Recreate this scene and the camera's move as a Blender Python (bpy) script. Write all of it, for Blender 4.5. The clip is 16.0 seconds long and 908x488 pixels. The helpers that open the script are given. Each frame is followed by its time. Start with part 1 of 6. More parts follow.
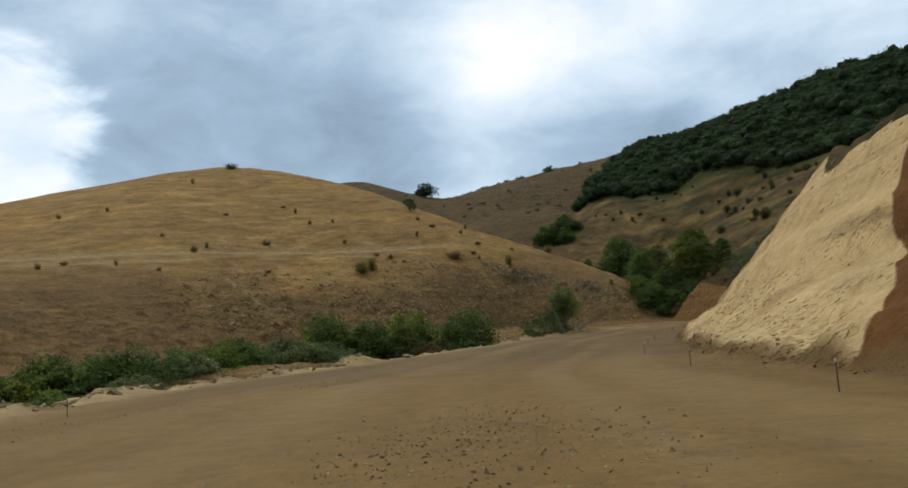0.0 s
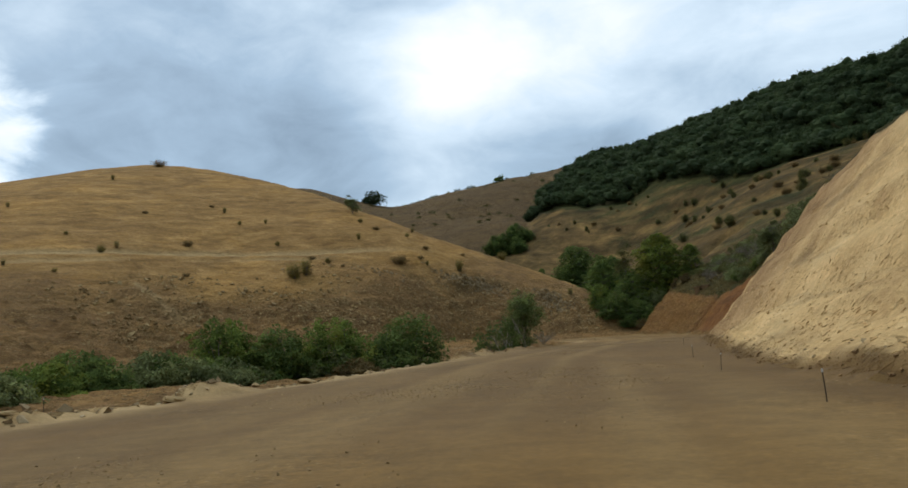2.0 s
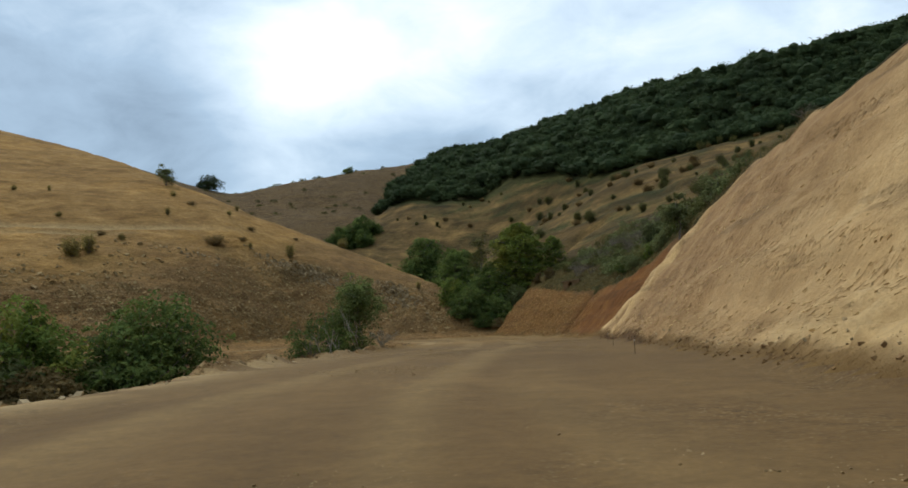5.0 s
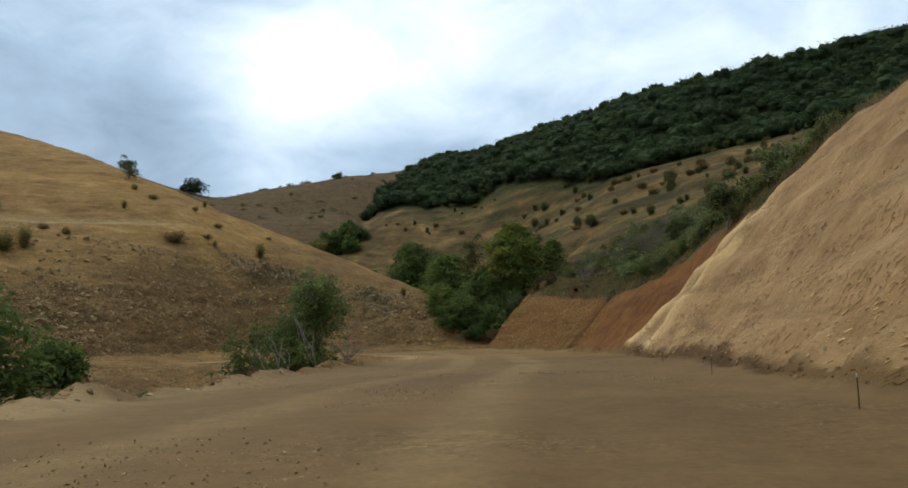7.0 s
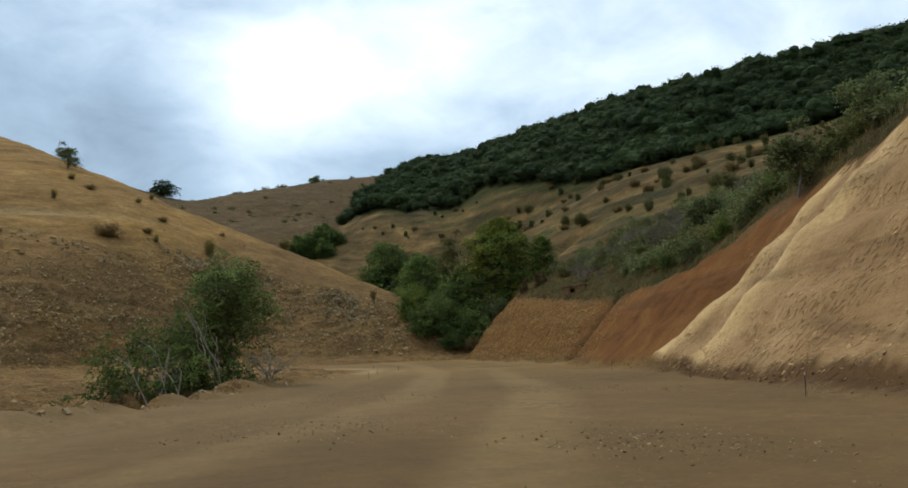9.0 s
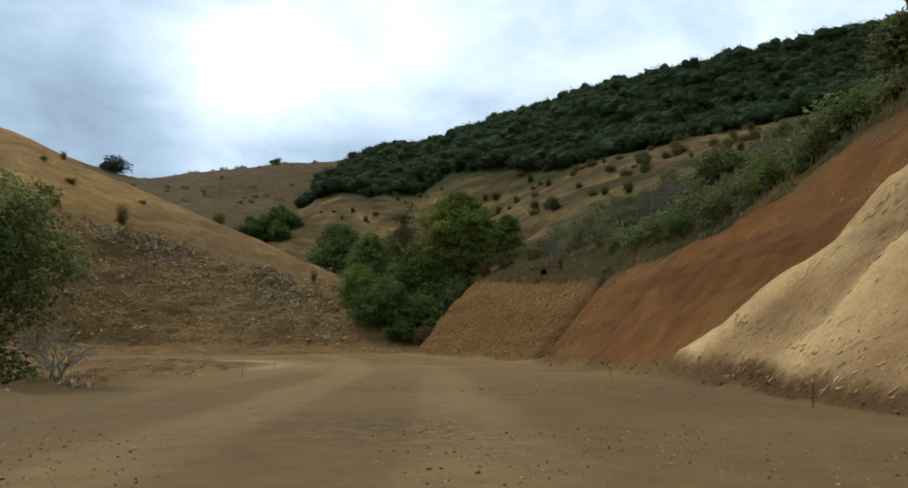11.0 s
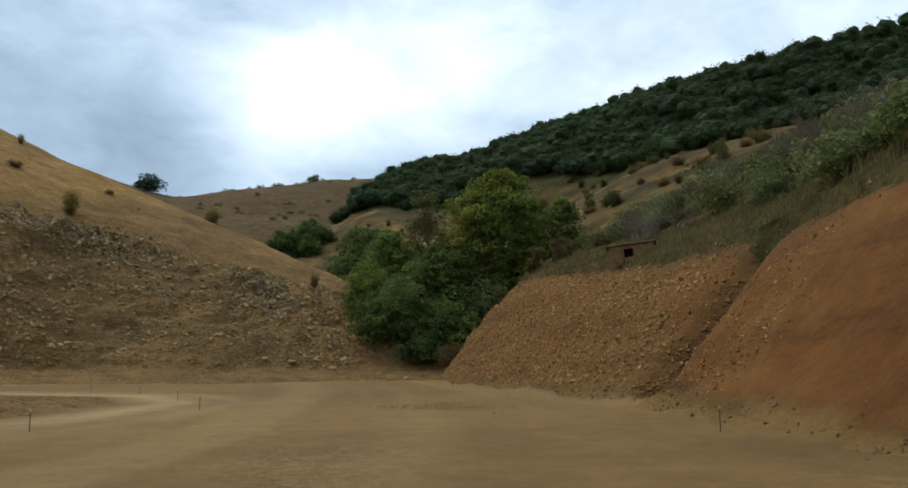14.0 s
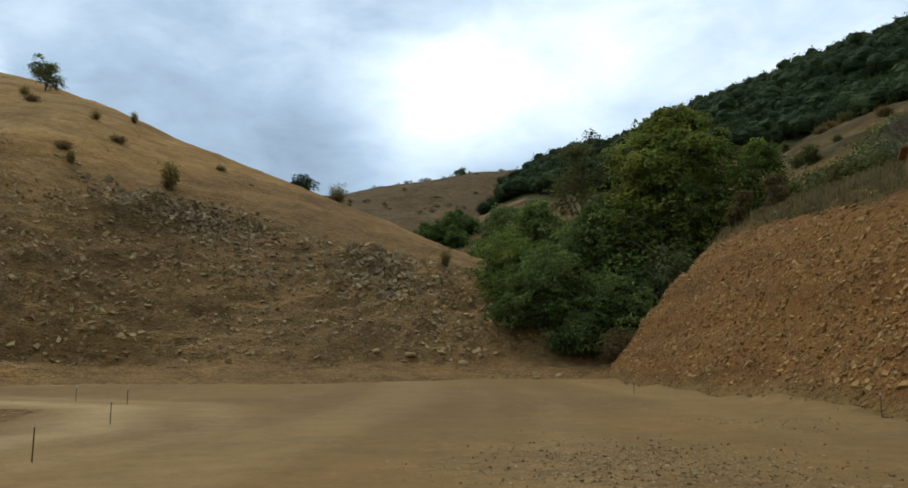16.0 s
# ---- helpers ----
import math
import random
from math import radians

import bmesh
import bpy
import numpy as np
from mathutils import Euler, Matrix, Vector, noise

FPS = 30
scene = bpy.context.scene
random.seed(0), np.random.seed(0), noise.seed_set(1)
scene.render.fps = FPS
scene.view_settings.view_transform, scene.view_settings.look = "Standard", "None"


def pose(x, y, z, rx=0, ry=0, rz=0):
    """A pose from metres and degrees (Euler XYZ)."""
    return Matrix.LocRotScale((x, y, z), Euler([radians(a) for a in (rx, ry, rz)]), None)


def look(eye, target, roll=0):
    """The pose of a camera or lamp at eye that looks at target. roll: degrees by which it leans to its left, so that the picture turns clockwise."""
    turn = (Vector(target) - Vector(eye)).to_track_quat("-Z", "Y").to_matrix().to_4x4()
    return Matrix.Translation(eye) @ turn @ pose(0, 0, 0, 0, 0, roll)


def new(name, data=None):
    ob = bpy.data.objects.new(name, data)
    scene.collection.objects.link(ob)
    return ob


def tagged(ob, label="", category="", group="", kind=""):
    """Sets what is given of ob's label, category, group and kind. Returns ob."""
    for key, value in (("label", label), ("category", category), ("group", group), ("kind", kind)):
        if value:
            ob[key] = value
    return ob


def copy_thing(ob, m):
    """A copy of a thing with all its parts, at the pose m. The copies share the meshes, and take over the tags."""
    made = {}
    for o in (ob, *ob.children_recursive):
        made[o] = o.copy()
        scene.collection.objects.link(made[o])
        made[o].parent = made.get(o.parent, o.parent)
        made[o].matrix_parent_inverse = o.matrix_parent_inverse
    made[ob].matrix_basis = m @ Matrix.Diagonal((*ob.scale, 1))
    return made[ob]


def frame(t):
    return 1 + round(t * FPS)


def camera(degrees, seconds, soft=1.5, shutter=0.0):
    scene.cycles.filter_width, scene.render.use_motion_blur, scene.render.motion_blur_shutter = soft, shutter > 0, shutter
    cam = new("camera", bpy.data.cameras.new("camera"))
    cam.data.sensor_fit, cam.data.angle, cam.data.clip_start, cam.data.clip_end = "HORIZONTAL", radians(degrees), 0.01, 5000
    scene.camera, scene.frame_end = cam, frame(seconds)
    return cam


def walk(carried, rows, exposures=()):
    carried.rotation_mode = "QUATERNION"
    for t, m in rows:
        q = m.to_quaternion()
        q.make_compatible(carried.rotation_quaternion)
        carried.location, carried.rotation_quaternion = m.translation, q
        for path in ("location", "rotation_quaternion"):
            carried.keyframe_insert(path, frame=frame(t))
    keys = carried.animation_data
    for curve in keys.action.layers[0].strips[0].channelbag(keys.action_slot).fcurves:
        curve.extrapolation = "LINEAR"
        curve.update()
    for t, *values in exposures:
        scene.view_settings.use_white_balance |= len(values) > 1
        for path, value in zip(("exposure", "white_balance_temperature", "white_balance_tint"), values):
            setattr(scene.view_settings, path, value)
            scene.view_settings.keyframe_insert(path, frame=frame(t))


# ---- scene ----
cam = camera(60.3, 16.0, 1.6)
METRES, EYE, TILT, LEAN, TURN = 140.0, 1.5, 6.0, 4.0, 0.0
ROWS = [
    (0.0, 0.0, 0.0, 0.0, 0.0, 0.0, -0.0),
    (0.5, 0.0006, 0.0331, -0.0041, -0.65, 0.25, -0.11),
    (1.0, 0.0021, 0.0693, -0.0085, -1.6, 0.55, -0.35),
    (1.5, 0.0043, 0.1019, -0.0121, -2.5, 0.81, -0.43),
    (2.0, 0.007, 0.1378, -0.016, -3.72, 1.0, -0.69),
    (2.5, 0.0097, 0.1692, -0.0195, -3.81, 1.0, -1.03),
    (3.0, 0.0142, 0.2027, -0.0229, -3.86, 1.2, -1.61),
    (3.5, 0.0191, 0.2306, -0.0263, -7.15, 0.52, -1.86),
    (4.0, 0.0272, 0.2638, -0.0293, -10.29, 0.83, -2.02),
    (4.5, 0.0352, 0.2914, -0.0322, -13.45, 1.2, -2.33),
    (5.0, 0.0448, 0.3228, -0.0351, -14.82, 1.36, -2.87),
    (7.5, 0.0873, 0.4642, -0.0471, -15.48, 2.51, -3.67),
    (8.0, 0.0972, 0.4939, -0.0496, -15.58, 2.78, -3.58),
    (8.5, 0.1064, 0.5204, -0.0517, -15.76, 2.89, -3.59),
    (9.0, 0.1174, 0.5497, -0.054, -16.82, 2.97, -3.88),
    (9.5, 0.1278, 0.5753, -0.0561, -17.88, 2.89, -4.29),
    (12.0, 0.1901, 0.7152, -0.0686, -19.66, 2.68, -6.05),
    (12.5, 0.2009, 0.7423, -0.0707, -19.27, 3.28, -6.11),
    (13.0, 0.2134, 0.7739, -0.073, -18.61, 4.1, -6.06),
    (13.5, 0.2233, 0.8008, -0.0756, -17.76, 4.23, -5.93),
    (14.0, 0.2345, 0.8329, -0.0782, -15.97, 4.08, -5.44),
    (14.5, 0.2432, 0.8606, -0.0808, -14.88, 3.86, -4.96),
    (15.0, 0.2522, 0.8925, -0.0839, -12.32, 3.56, -4.57),
    (15.5, 0.2585, 0.9208, -0.0867, -9.29, 3.27, -4.39),
    (16.0, 0.2635, 0.9527, -0.0901, -4.78, 2.84, -4.22),
]
EXPOSURES = [(0.0, 0.1), (3.0, 0.24), (5.0, 0.3), (9.0, 0.36), (12.0, 0.38), (16.0, 0.33)]
# soft bright and dark masses in the cloud deck: bearing, height, tightness, gain
LOBES = [(4, 17.6, 240, 0.24), (10, 20.5, 120, 0.14), (17, 19, 70, 0.14), (27, 21, 70, 0.08), (-18, 20, 60, -0.17), (-9, 18, 160, -0.1), (-4.5, 12.4, 420, -0.24), (-11, 13, 400, -0.05), (8, 11.5, 400, -0.14), (14, 12.6, 300, -0.18), (20, 15, 300, -0.06), (44, 22, 60, 0.2)]
walk(cam, [(t, pose(0, 0, EYE, TILT, LEAN, TURN) @ pose(METRES * x, METRES * y, METRES * z, 90 + pitch, roll, yaw)) for t, x, y, z, yaw, pitch, roll in ROWS], EXPOSURES)

# ---- sky and light ----
world = bpy.data.worlds.new("overcast_sky")
scene.world = world
world.use_nodes = True
wn, wl = world.node_tree.nodes, world.node_tree.links
wn.clear()


def wnode(kind, **values):
    n = wn.new(kind)
    for k, v in values.items():
        if k in n.inputs:
            n.inputs[k].default_value = v
    return n


def wmath(op, a, b=None, c=None, clamp=False):
    n = wn.new("ShaderNodeMath")
    n.operation, n.use_clamp = op, clamp
    for i, v in enumerate((a, b, c)):
        if v is None:
            continue
        if isinstance(v, (int, float)):
            n.inputs[i].default_value = v
        else:
            wl.new(v, n.inputs[i])
    return n.outputs[0]


def direction(bearing, height):
    b, h = radians(bearing), radians(height)
    return Vector((math.sin(b) * math.cos(h), math.cos(b) * math.cos(h), math.sin(h)))


SUN_BEARING, SUN_HEIGHT = -35.0, 52.0
coord = wn.new("ShaderNodeTexCoord")
sky = wn.new("ShaderNodeTexSky")
sky.sky_type, sky.sun_disc = "NISHITA", False
sky.sun_elevation, sky.sun_rotation = radians(SUN_HEIGHT), radians(SUN_BEARING)
# cloud deck: the sky's direction, flattened a little so that the clouds lie in banks
comb = wn.new("ShaderNodeVectorMath")
comb.operation = "MULTIPLY"
wl.new(coord.outputs["Generated"], comb.inputs[0])
comb.inputs[1].default_value = (1.0, 1.0, 1.9)


def cloud_noise(scale, detail, rough, shift, warp=0.0):
    m = wn.new("ShaderNodeMapping")
    m.inputs["Location"].default_value = shift
    wl.new(comb.outputs[0], m.inputs[0])
    n = wnode("ShaderNodeTexNoise", Scale=scale, Detail=detail, Roughness=rough, Distortion=warp)
    wl.new(m.outputs[0], n.inputs["Vector"])
    return n.outputs[0]


def lobe(bearing, height, tight, gain):
    """A soft swelling of the cloud's brightness round one direction."""
    d = wn.new("ShaderNodeVectorMath")
    d.operation = "DOT_PRODUCT"
    wl.new(coord.outputs["Generated"], d.inputs[0])
    d.inputs[1].default_value = direction(bearing, height)
    return wmath("MULTIPLY", wmath("POWER", wmath("MAXIMUM", d.outputs["Value"], 0.0), tight), gain)


big = cloud_noise(2.6, 3.0, 0.5, (3.1, 0.4, 0.0), 0.3)
fine = cloud_noise(7.0, 5.0, 0.55, (0.7, 5.2, 0.0), 0.5)
wisp = cloud_noise(19.0, 5.0, 0.6, (2.3, 1.1, 0.0), 0.6)
bright = wmath("ADD", wmath("ADD", wmath("MULTIPLY", big, 0.55), wmath("MULTIPLY", fine, 0.46)), 0.0)
bright = wmath("ADD", bright, wmath("MULTIPLY", wisp, 0.12))
for b, h, tight, gain in LOBES:
    bright = wmath("ADD", bright, lobe(b, h, tight, gain))
# the edge of a brighter bank, broken up by the finer noise
bank = wmath("ADD", wmath("ADD", lobe(-30.5, 14.0, 60, 1.0), wmath("MULTIPLY", fine, 0.5)), wmath("MULTIPLY", wisp, 0.2))
step = wn.new("ShaderNodeMapRange")
step.interpolation_type = "SMOOTHSTEP"
wl.new(bank, step.inputs["Value"])
step.inputs["From Min"].default_value, step.inputs["From Max"].default_value = 0.98, 1.22
bright = wmath("ADD", bright, wmath("MULTIPLY", step.outputs[0], 0.36))
ramp = wn.new("ShaderNodeValToRGB")
wl.new(wmath("MULTIPLY", bright, 1.0, clamp=True), ramp.inputs[0])
ramp.color_ramp.interpolation = "LINEAR"
el = ramp.color_ramp.elements
el[0].position, el[0].color = 0.16, (0.15, 0.215, 0.295, 1)
el[1].position, el[1].color = 1.0, (1.0, 1.02, 1.04, 1)
e = el.new(0.5)
e.color = (0.365, 0.495, 0.635, 1)
e = el.new(0.74)
e.color = (0.64, 0.775, 0.9, 1)
mix = wn.new("ShaderNodeMixRGB")
mix.inputs[0].default_value = 0.93
scaled = wn.new("ShaderNodeMixRGB")
scaled.blend_type, scaled.inputs[0].default_value = "MULTIPLY", 1.0
scaled.inputs[2].default_value = (0.1, 0.1, 0.1, 1)
wl.new(sky.outputs[0], scaled.inputs[1])
wl.new(scaled.outputs[0], mix.inputs[1])
wl.new(ramp.outputs[0], mix.inputs[2])
bg = wn.new("ShaderNodeBackground")
bg.inputs["Strength"].default_value = 1.0
wl.new(mix.outputs[0], bg.inputs[0])
wout = wn.new("ShaderNodeOutputWorld")
wl.new(bg.outputs[0], wout.inputs[0])

sun_data = bpy.data.lights.new("sun", "SUN")
sun_data.energy, sun_data.angle, sun_data.color = 1.1, radians(14), (1.0, 0.95, 0.86)
sun = new("sun", sun_data)
sun.matrix_world = look(direction(SUN_BEARING, SUN_HEIGHT) * 300, (0, 0, 0))


# ---- materials ----
class Mat:
    """A small builder for node materials."""

    def __init__(self, name, rough=0.9, spec=0.25):
        self.m = bpy.data.materials.new(name)
        self.m.use_nodes = True
        self.n, self.l = self.m.node_tree.nodes, self.m.node_tree.links
        self.b = self.n["Principled BSDF"]
        self.b.inputs["Roughness"].default_value = rough
        self.b.inputs["Specular IOR Level"].default_value = spec
        self.pos = self.n.new("ShaderNodeTexCoord").outputs["Object"]

    def noise(self, scale, detail=5.0, rough=0.6, stretch=None, warp=0.0, turn=None):
        v = self.pos
        if stretch or turn:
            m = self.n.new("ShaderNodeMapping")
            m.inputs["Scale"].default_value = stretch or (1, 1, 1)
            m.inputs["Rotation"].default_value = [radians(a) for a in (turn or (0, 0, 0))]
            self.l.new(v, m.inputs[0])
            v = m.outputs[0]
        t = self.n.new("ShaderNodeTexNoise")
        self.l.new(v, t.inputs["Vector"])
        for k, x in (("Scale", scale), ("Detail", detail), ("Roughness", rough), ("Distortion", warp)):
            t.inputs[k].default_value = x
        return t.outputs[0]

    def streak(self, way, long, fine, detail=4.0):
        """Noise drawn out along one direction."""
        w = Vector(way).normalized()
        u = w.orthogonal().normalized()
        c = self.n.new("ShaderNodeCombineXYZ")
        for i, (axis, k) in enumerate(((w, long), (u, fine), (w.cross(u), fine))):
            d = self.n.new("ShaderNodeVectorMath")
            d.operation = "DOT_PRODUCT"
            self.l.new(self.pos, d.inputs[0])
            d.inputs[1].default_value = axis * k
            self.l.new(d.outputs["Value"], c.inputs[i])
        t = self.n.new("ShaderNodeTexNoise")
        self.l.new(c.outputs[0], t.inputs["Vector"])
        for k, x in (("Scale", 1.0), ("Detail", detail), ("Roughness", 0.6)):
            t.inputs[k].default_value = x
        return t.outputs[0]

    def pebbles(self, scale, size, share, stretch=None):
        """Masks of separate stones: one is 1 on each stone, the other a value of its own for each."""
        v = self.pos
        if stretch:
            m = self.n.new("ShaderNodeMapping")
            m.inputs["Scale"].default_value = stretch
            self.l.new(v, m.inputs[0])
            v = m.outputs[0]
        t = self.n.new("ShaderNodeTexVoronoi")
        self.l.new(v, t.inputs["Vector"])
        t.inputs["Scale"].default_value = scale
        s = self.n.new("ShaderNodeSeparateColor")
        self.l.new(t.outputs["Color"], s.inputs[0])
        near = self.ramp(t.outputs["Distance"], (size * 0.75, 1.0), (size, 0.0))
        kept = self.math("LESS_THAN", s.outputs[0], share)
        return self.math("MULTIPLY", near, kept), s.outputs[1]

    def ramp(self, fac, *stops):
        r = self.n.new("ShaderNodeValToRGB")
        self.l.new(fac, r.inputs[0])
        e = r.color_ramp.elements
        for i, (p, c) in enumerate(stops):
            if i > 1:
                e.new(p)
            e[i].position = p
            e[i].color = (c, c, c, 1) if isinstance(c, (int, float)) else (*c, 1)
        return r.outputs[0]

    def mix(self, fac, a, b, mode="MIX"):
        x = self.n.new("ShaderNodeMixRGB")
        x.blend_type = mode
        for i, v in enumerate((fac, a, b)):
            if isinstance(v, (int, float)):
                x.inputs[i].default_value = v if i == 0 else (v, v, v, 1)
            elif isinstance(v, tuple):
                x.inputs[i].default_value = (*v, 1)
            else:
                self.l.new(v, x.inputs[i])
        return x.outputs[0]

    def math(self, op, a, b=0.0, clamp=False):
        x = self.n.new("ShaderNodeMath")
        x.operation, x.use_clamp = op, clamp
        for i, v in enumerate((a, b)):
            if isinstance(v, (int, float)):
                x.inputs[i].default_value = v
            else:
                self.l.new(v, x.inputs[i])
        return x.outputs[0]

    def attr(self, name):
        a = self.n.new("ShaderNodeAttribute")
        a.attribute_name = name
        return a.outputs["Fac"]

    def island(self):
        return self.n.new("ShaderNodeNewGeometry").outputs["Random Per Island"]

    def own(self):
        return self.n.new("ShaderNodeObjectInfo").outputs["Random"]

    def bump(self, *layers):
        """Layers of (height, strength, distance)."""
        last = None
        for h, s, d in layers:
            b = self.n.new("ShaderNodeBump")
            b.inputs["Strength"].default_value, b.inputs["Distance"].default_value = s, d
            self.l.new(h, b.inputs["Height"])
            if last:
                self.l.new(last, b.inputs["Normal"])
            last = b.outputs[0]
        self.l.new(last, self.b.inputs["Normal"])
        return self

    def done(self, colour):
        if isinstance(colour, tuple):
            self.b.inputs["Base Color"].default_value = (*colour, 1)
        else:
            self.l.new(colour, self.b.inputs["Base Color"])
        return self.m


def road_material():
    m = Mat("graded_earth", 0.92, 0.2)
    patch = m.noise(0.09, 4, 0.55, warp=0.6)
    grain = m.noise(1.6, 8, 0.7)
    fine = m.noise(11, 6, 0.75)
    base = m.ramp(patch, (0.3, (0.192, 0.103, 0.027)), (0.7, (0.28, 0.155, 0.042)))
    base = m.mix(m.attr("browner"), base, m.ramp(patch, (0.3, (0.147, 0.082, 0.027)), (0.7, (0.21, 0.12, 0.041))))
    base = m.mix(m.math("MULTIPLY", m.attr("track"), 0.4), base, (0.33, 0.208, 0.078))
    base = m.mix(m.attr("spoil"), base, (0.498, 0.333, 0.148))
    base = m.mix(m.attr("damp_and_rill"), base, (0.118, 0.064, 0.024))
    base = m.mix(0.5, base, m.ramp(grain, (0.3, 0.62), (0.7, 1.3)), "MULTIPLY")
    base = m.mix(0.5, base, m.ramp(fine, (0.3, 0.6), (0.72, 1.35)), "MULTIPLY")
    base = m.mix(0.25, base, m.ramp(m.noise(0.5, 5, 0.65, stretch=(1.0, 0.25, 1), turn=(0, 0, 20)), (0.35, 0.7), (0.7, 1.2)), "MULTIPLY")
    bed = m.ramp(m.noise(0.22, 4, 0.6, stretch=(1, 0.6, 1)), (0.5, 0.0), (0.66, 1.0))
    base = m.mix(m.math("MULTIPLY", bed, 0.7), base, m.mix(1.0, base, m.ramp(m.noise(4.5, 4, 0.75), (0.36, 0.45), (0.5, 0.95), (0.64, 1.5)), "MULTIPLY"))
    stone, tint = m.pebbles(17, 0.42, 0.4)
    stone = m.math("MULTIPLY", stone, bed)
    base = m.mix(m.math("MULTIPLY", stone, 0.8), base, m.ramp(tint, (0.0, (0.133, 0.083, 0.030)), (0.55, (0.306, 0.205, 0.092)), (1.0, (0.459, 0.335, 0.167))))
    m.bump((grain, 0.6, 0.07), (fine, 0.6, 0.03), (stone, 0.8, 0.02))
    return m.done(base)


def hill_material(name, straw, earth):
    m = Mat(name, 0.95, 0.1)
    big = m.noise(0.025, 5, 0.6, warp=0.8)
    mid = m.noise(0.16, 7, 0.68, stretch=(1, 1, 2.6), warp=0.3)
    band = m.noise(0.28, 5, 0.6, stretch=(0.16, 0.16, 2.4))
    tuft = m.noise(1.7, 7, 0.75)
    grass = m.ramp(mid, *straw)
    soil = m.ramp(mid, *earth)
    scree = m.math("ADD", m.attr("bare"), m.math("MULTIPLY", m.math("SUBTRACT", big, 0.5), 1.5), True)
    base = m.mix(m.ramp(scree, (0.25, 0.0), (0.75, 1.0)), grass, soil)
    base = m.mix(0.8, base, m.ramp(m.noise(0.045, 6, 0.65, stretch=(1, 1, 1.8), warp=0.8), (0.34, (0.74, 0.72, 0.73)), (0.5, (1.0, 1.0, 1.02)), (0.66, (1.3, 1.25, 1.1))), "MULTIPLY")
    base = m.mix(0.32, base, m.ramp(band, (0.3, 0.62), (0.5, 1.0), (0.72, 1.3)), "MULTIPLY")
    grey = m.math("MULTIPLY", m.attr("rock"), m.ramp(m.noise(0.5, 7, 0.72), (0.42, 0.0), (0.58, 1.0)), True)
    base = m.mix(grey, base, m.ramp(m.noise(2.6, 7, 0.8), (0.3, (0.065, 0.044, 0.021)), (0.6, (0.167, 0.117, 0.055)), (0.75, (0.313, 0.225, 0.107))))
    base = m.mix(m.attr("spoil"), base, (0.454, 0.296, 0.128))
    base = m.mix(0.6, base, m.ramp(tuft, (0.28, 0.5), (0.75, 1.4)), "MULTIPLY")
    base = m.mix(0.45, base, m.ramp(m.noise(0.55, 6, 0.7), (0.3, 0.6), (0.7, 1.35)), "MULTIPLY")
    crack = m.math("MULTIPLY", m.attr("bare"), m.ramp(m.noise(1.1, 6, 0.72, stretch=(0.6, 0.6, 2.2), warp=0.6), (0.38, 1.0), (0.48, 0.0)))
    base = m.mix(m.math("MULTIPLY", crack, 0.75), base, m.mix(1.0, base, 0.45, "MULTIPLY"))
    bed = m.math("MULTIPLY", m.attr("bare"), m.ramp(m.noise(0.13, 5, 0.65), (0.36, 0.1), (0.56, 1.0)))
    stone, tint = m.pebbles(2.4, 0.44, 0.55, (1, 1, 2.2))
    chip, tint2 = m.pebbles(5.0, 0.45, 0.65, (1, 1, 2.0))
    stone, chip = m.math("MULTIPLY", stone, bed), m.math("MULTIPLY", chip, bed)
    base = m.mix(m.math("MULTIPLY", chip, 0.8), base, m.ramp(tint2, (0.0, (0.112, 0.069, 0.025)), (0.6, (0.326, 0.208, 0.076)), (1.0, (0.469, 0.327, 0.134))))
    base = m.mix(m.math("MULTIPLY", stone, 0.8), base, m.ramp(tint, (0.0, (0.102, 0.065, 0.025)), (0.6, (0.296, 0.188, 0.071)), (1.0, (0.428, 0.297, 0.126))))
    m.bump((m.noise(0.8, 6, 0.68, stretch=(0.6, 0.6, 1.8)), 1.0, 0.9), (tuft, 0.7, 0.2), (stone, 1.0, 0.32), (chip, 1.0, 0.16))
    return m.done(base)


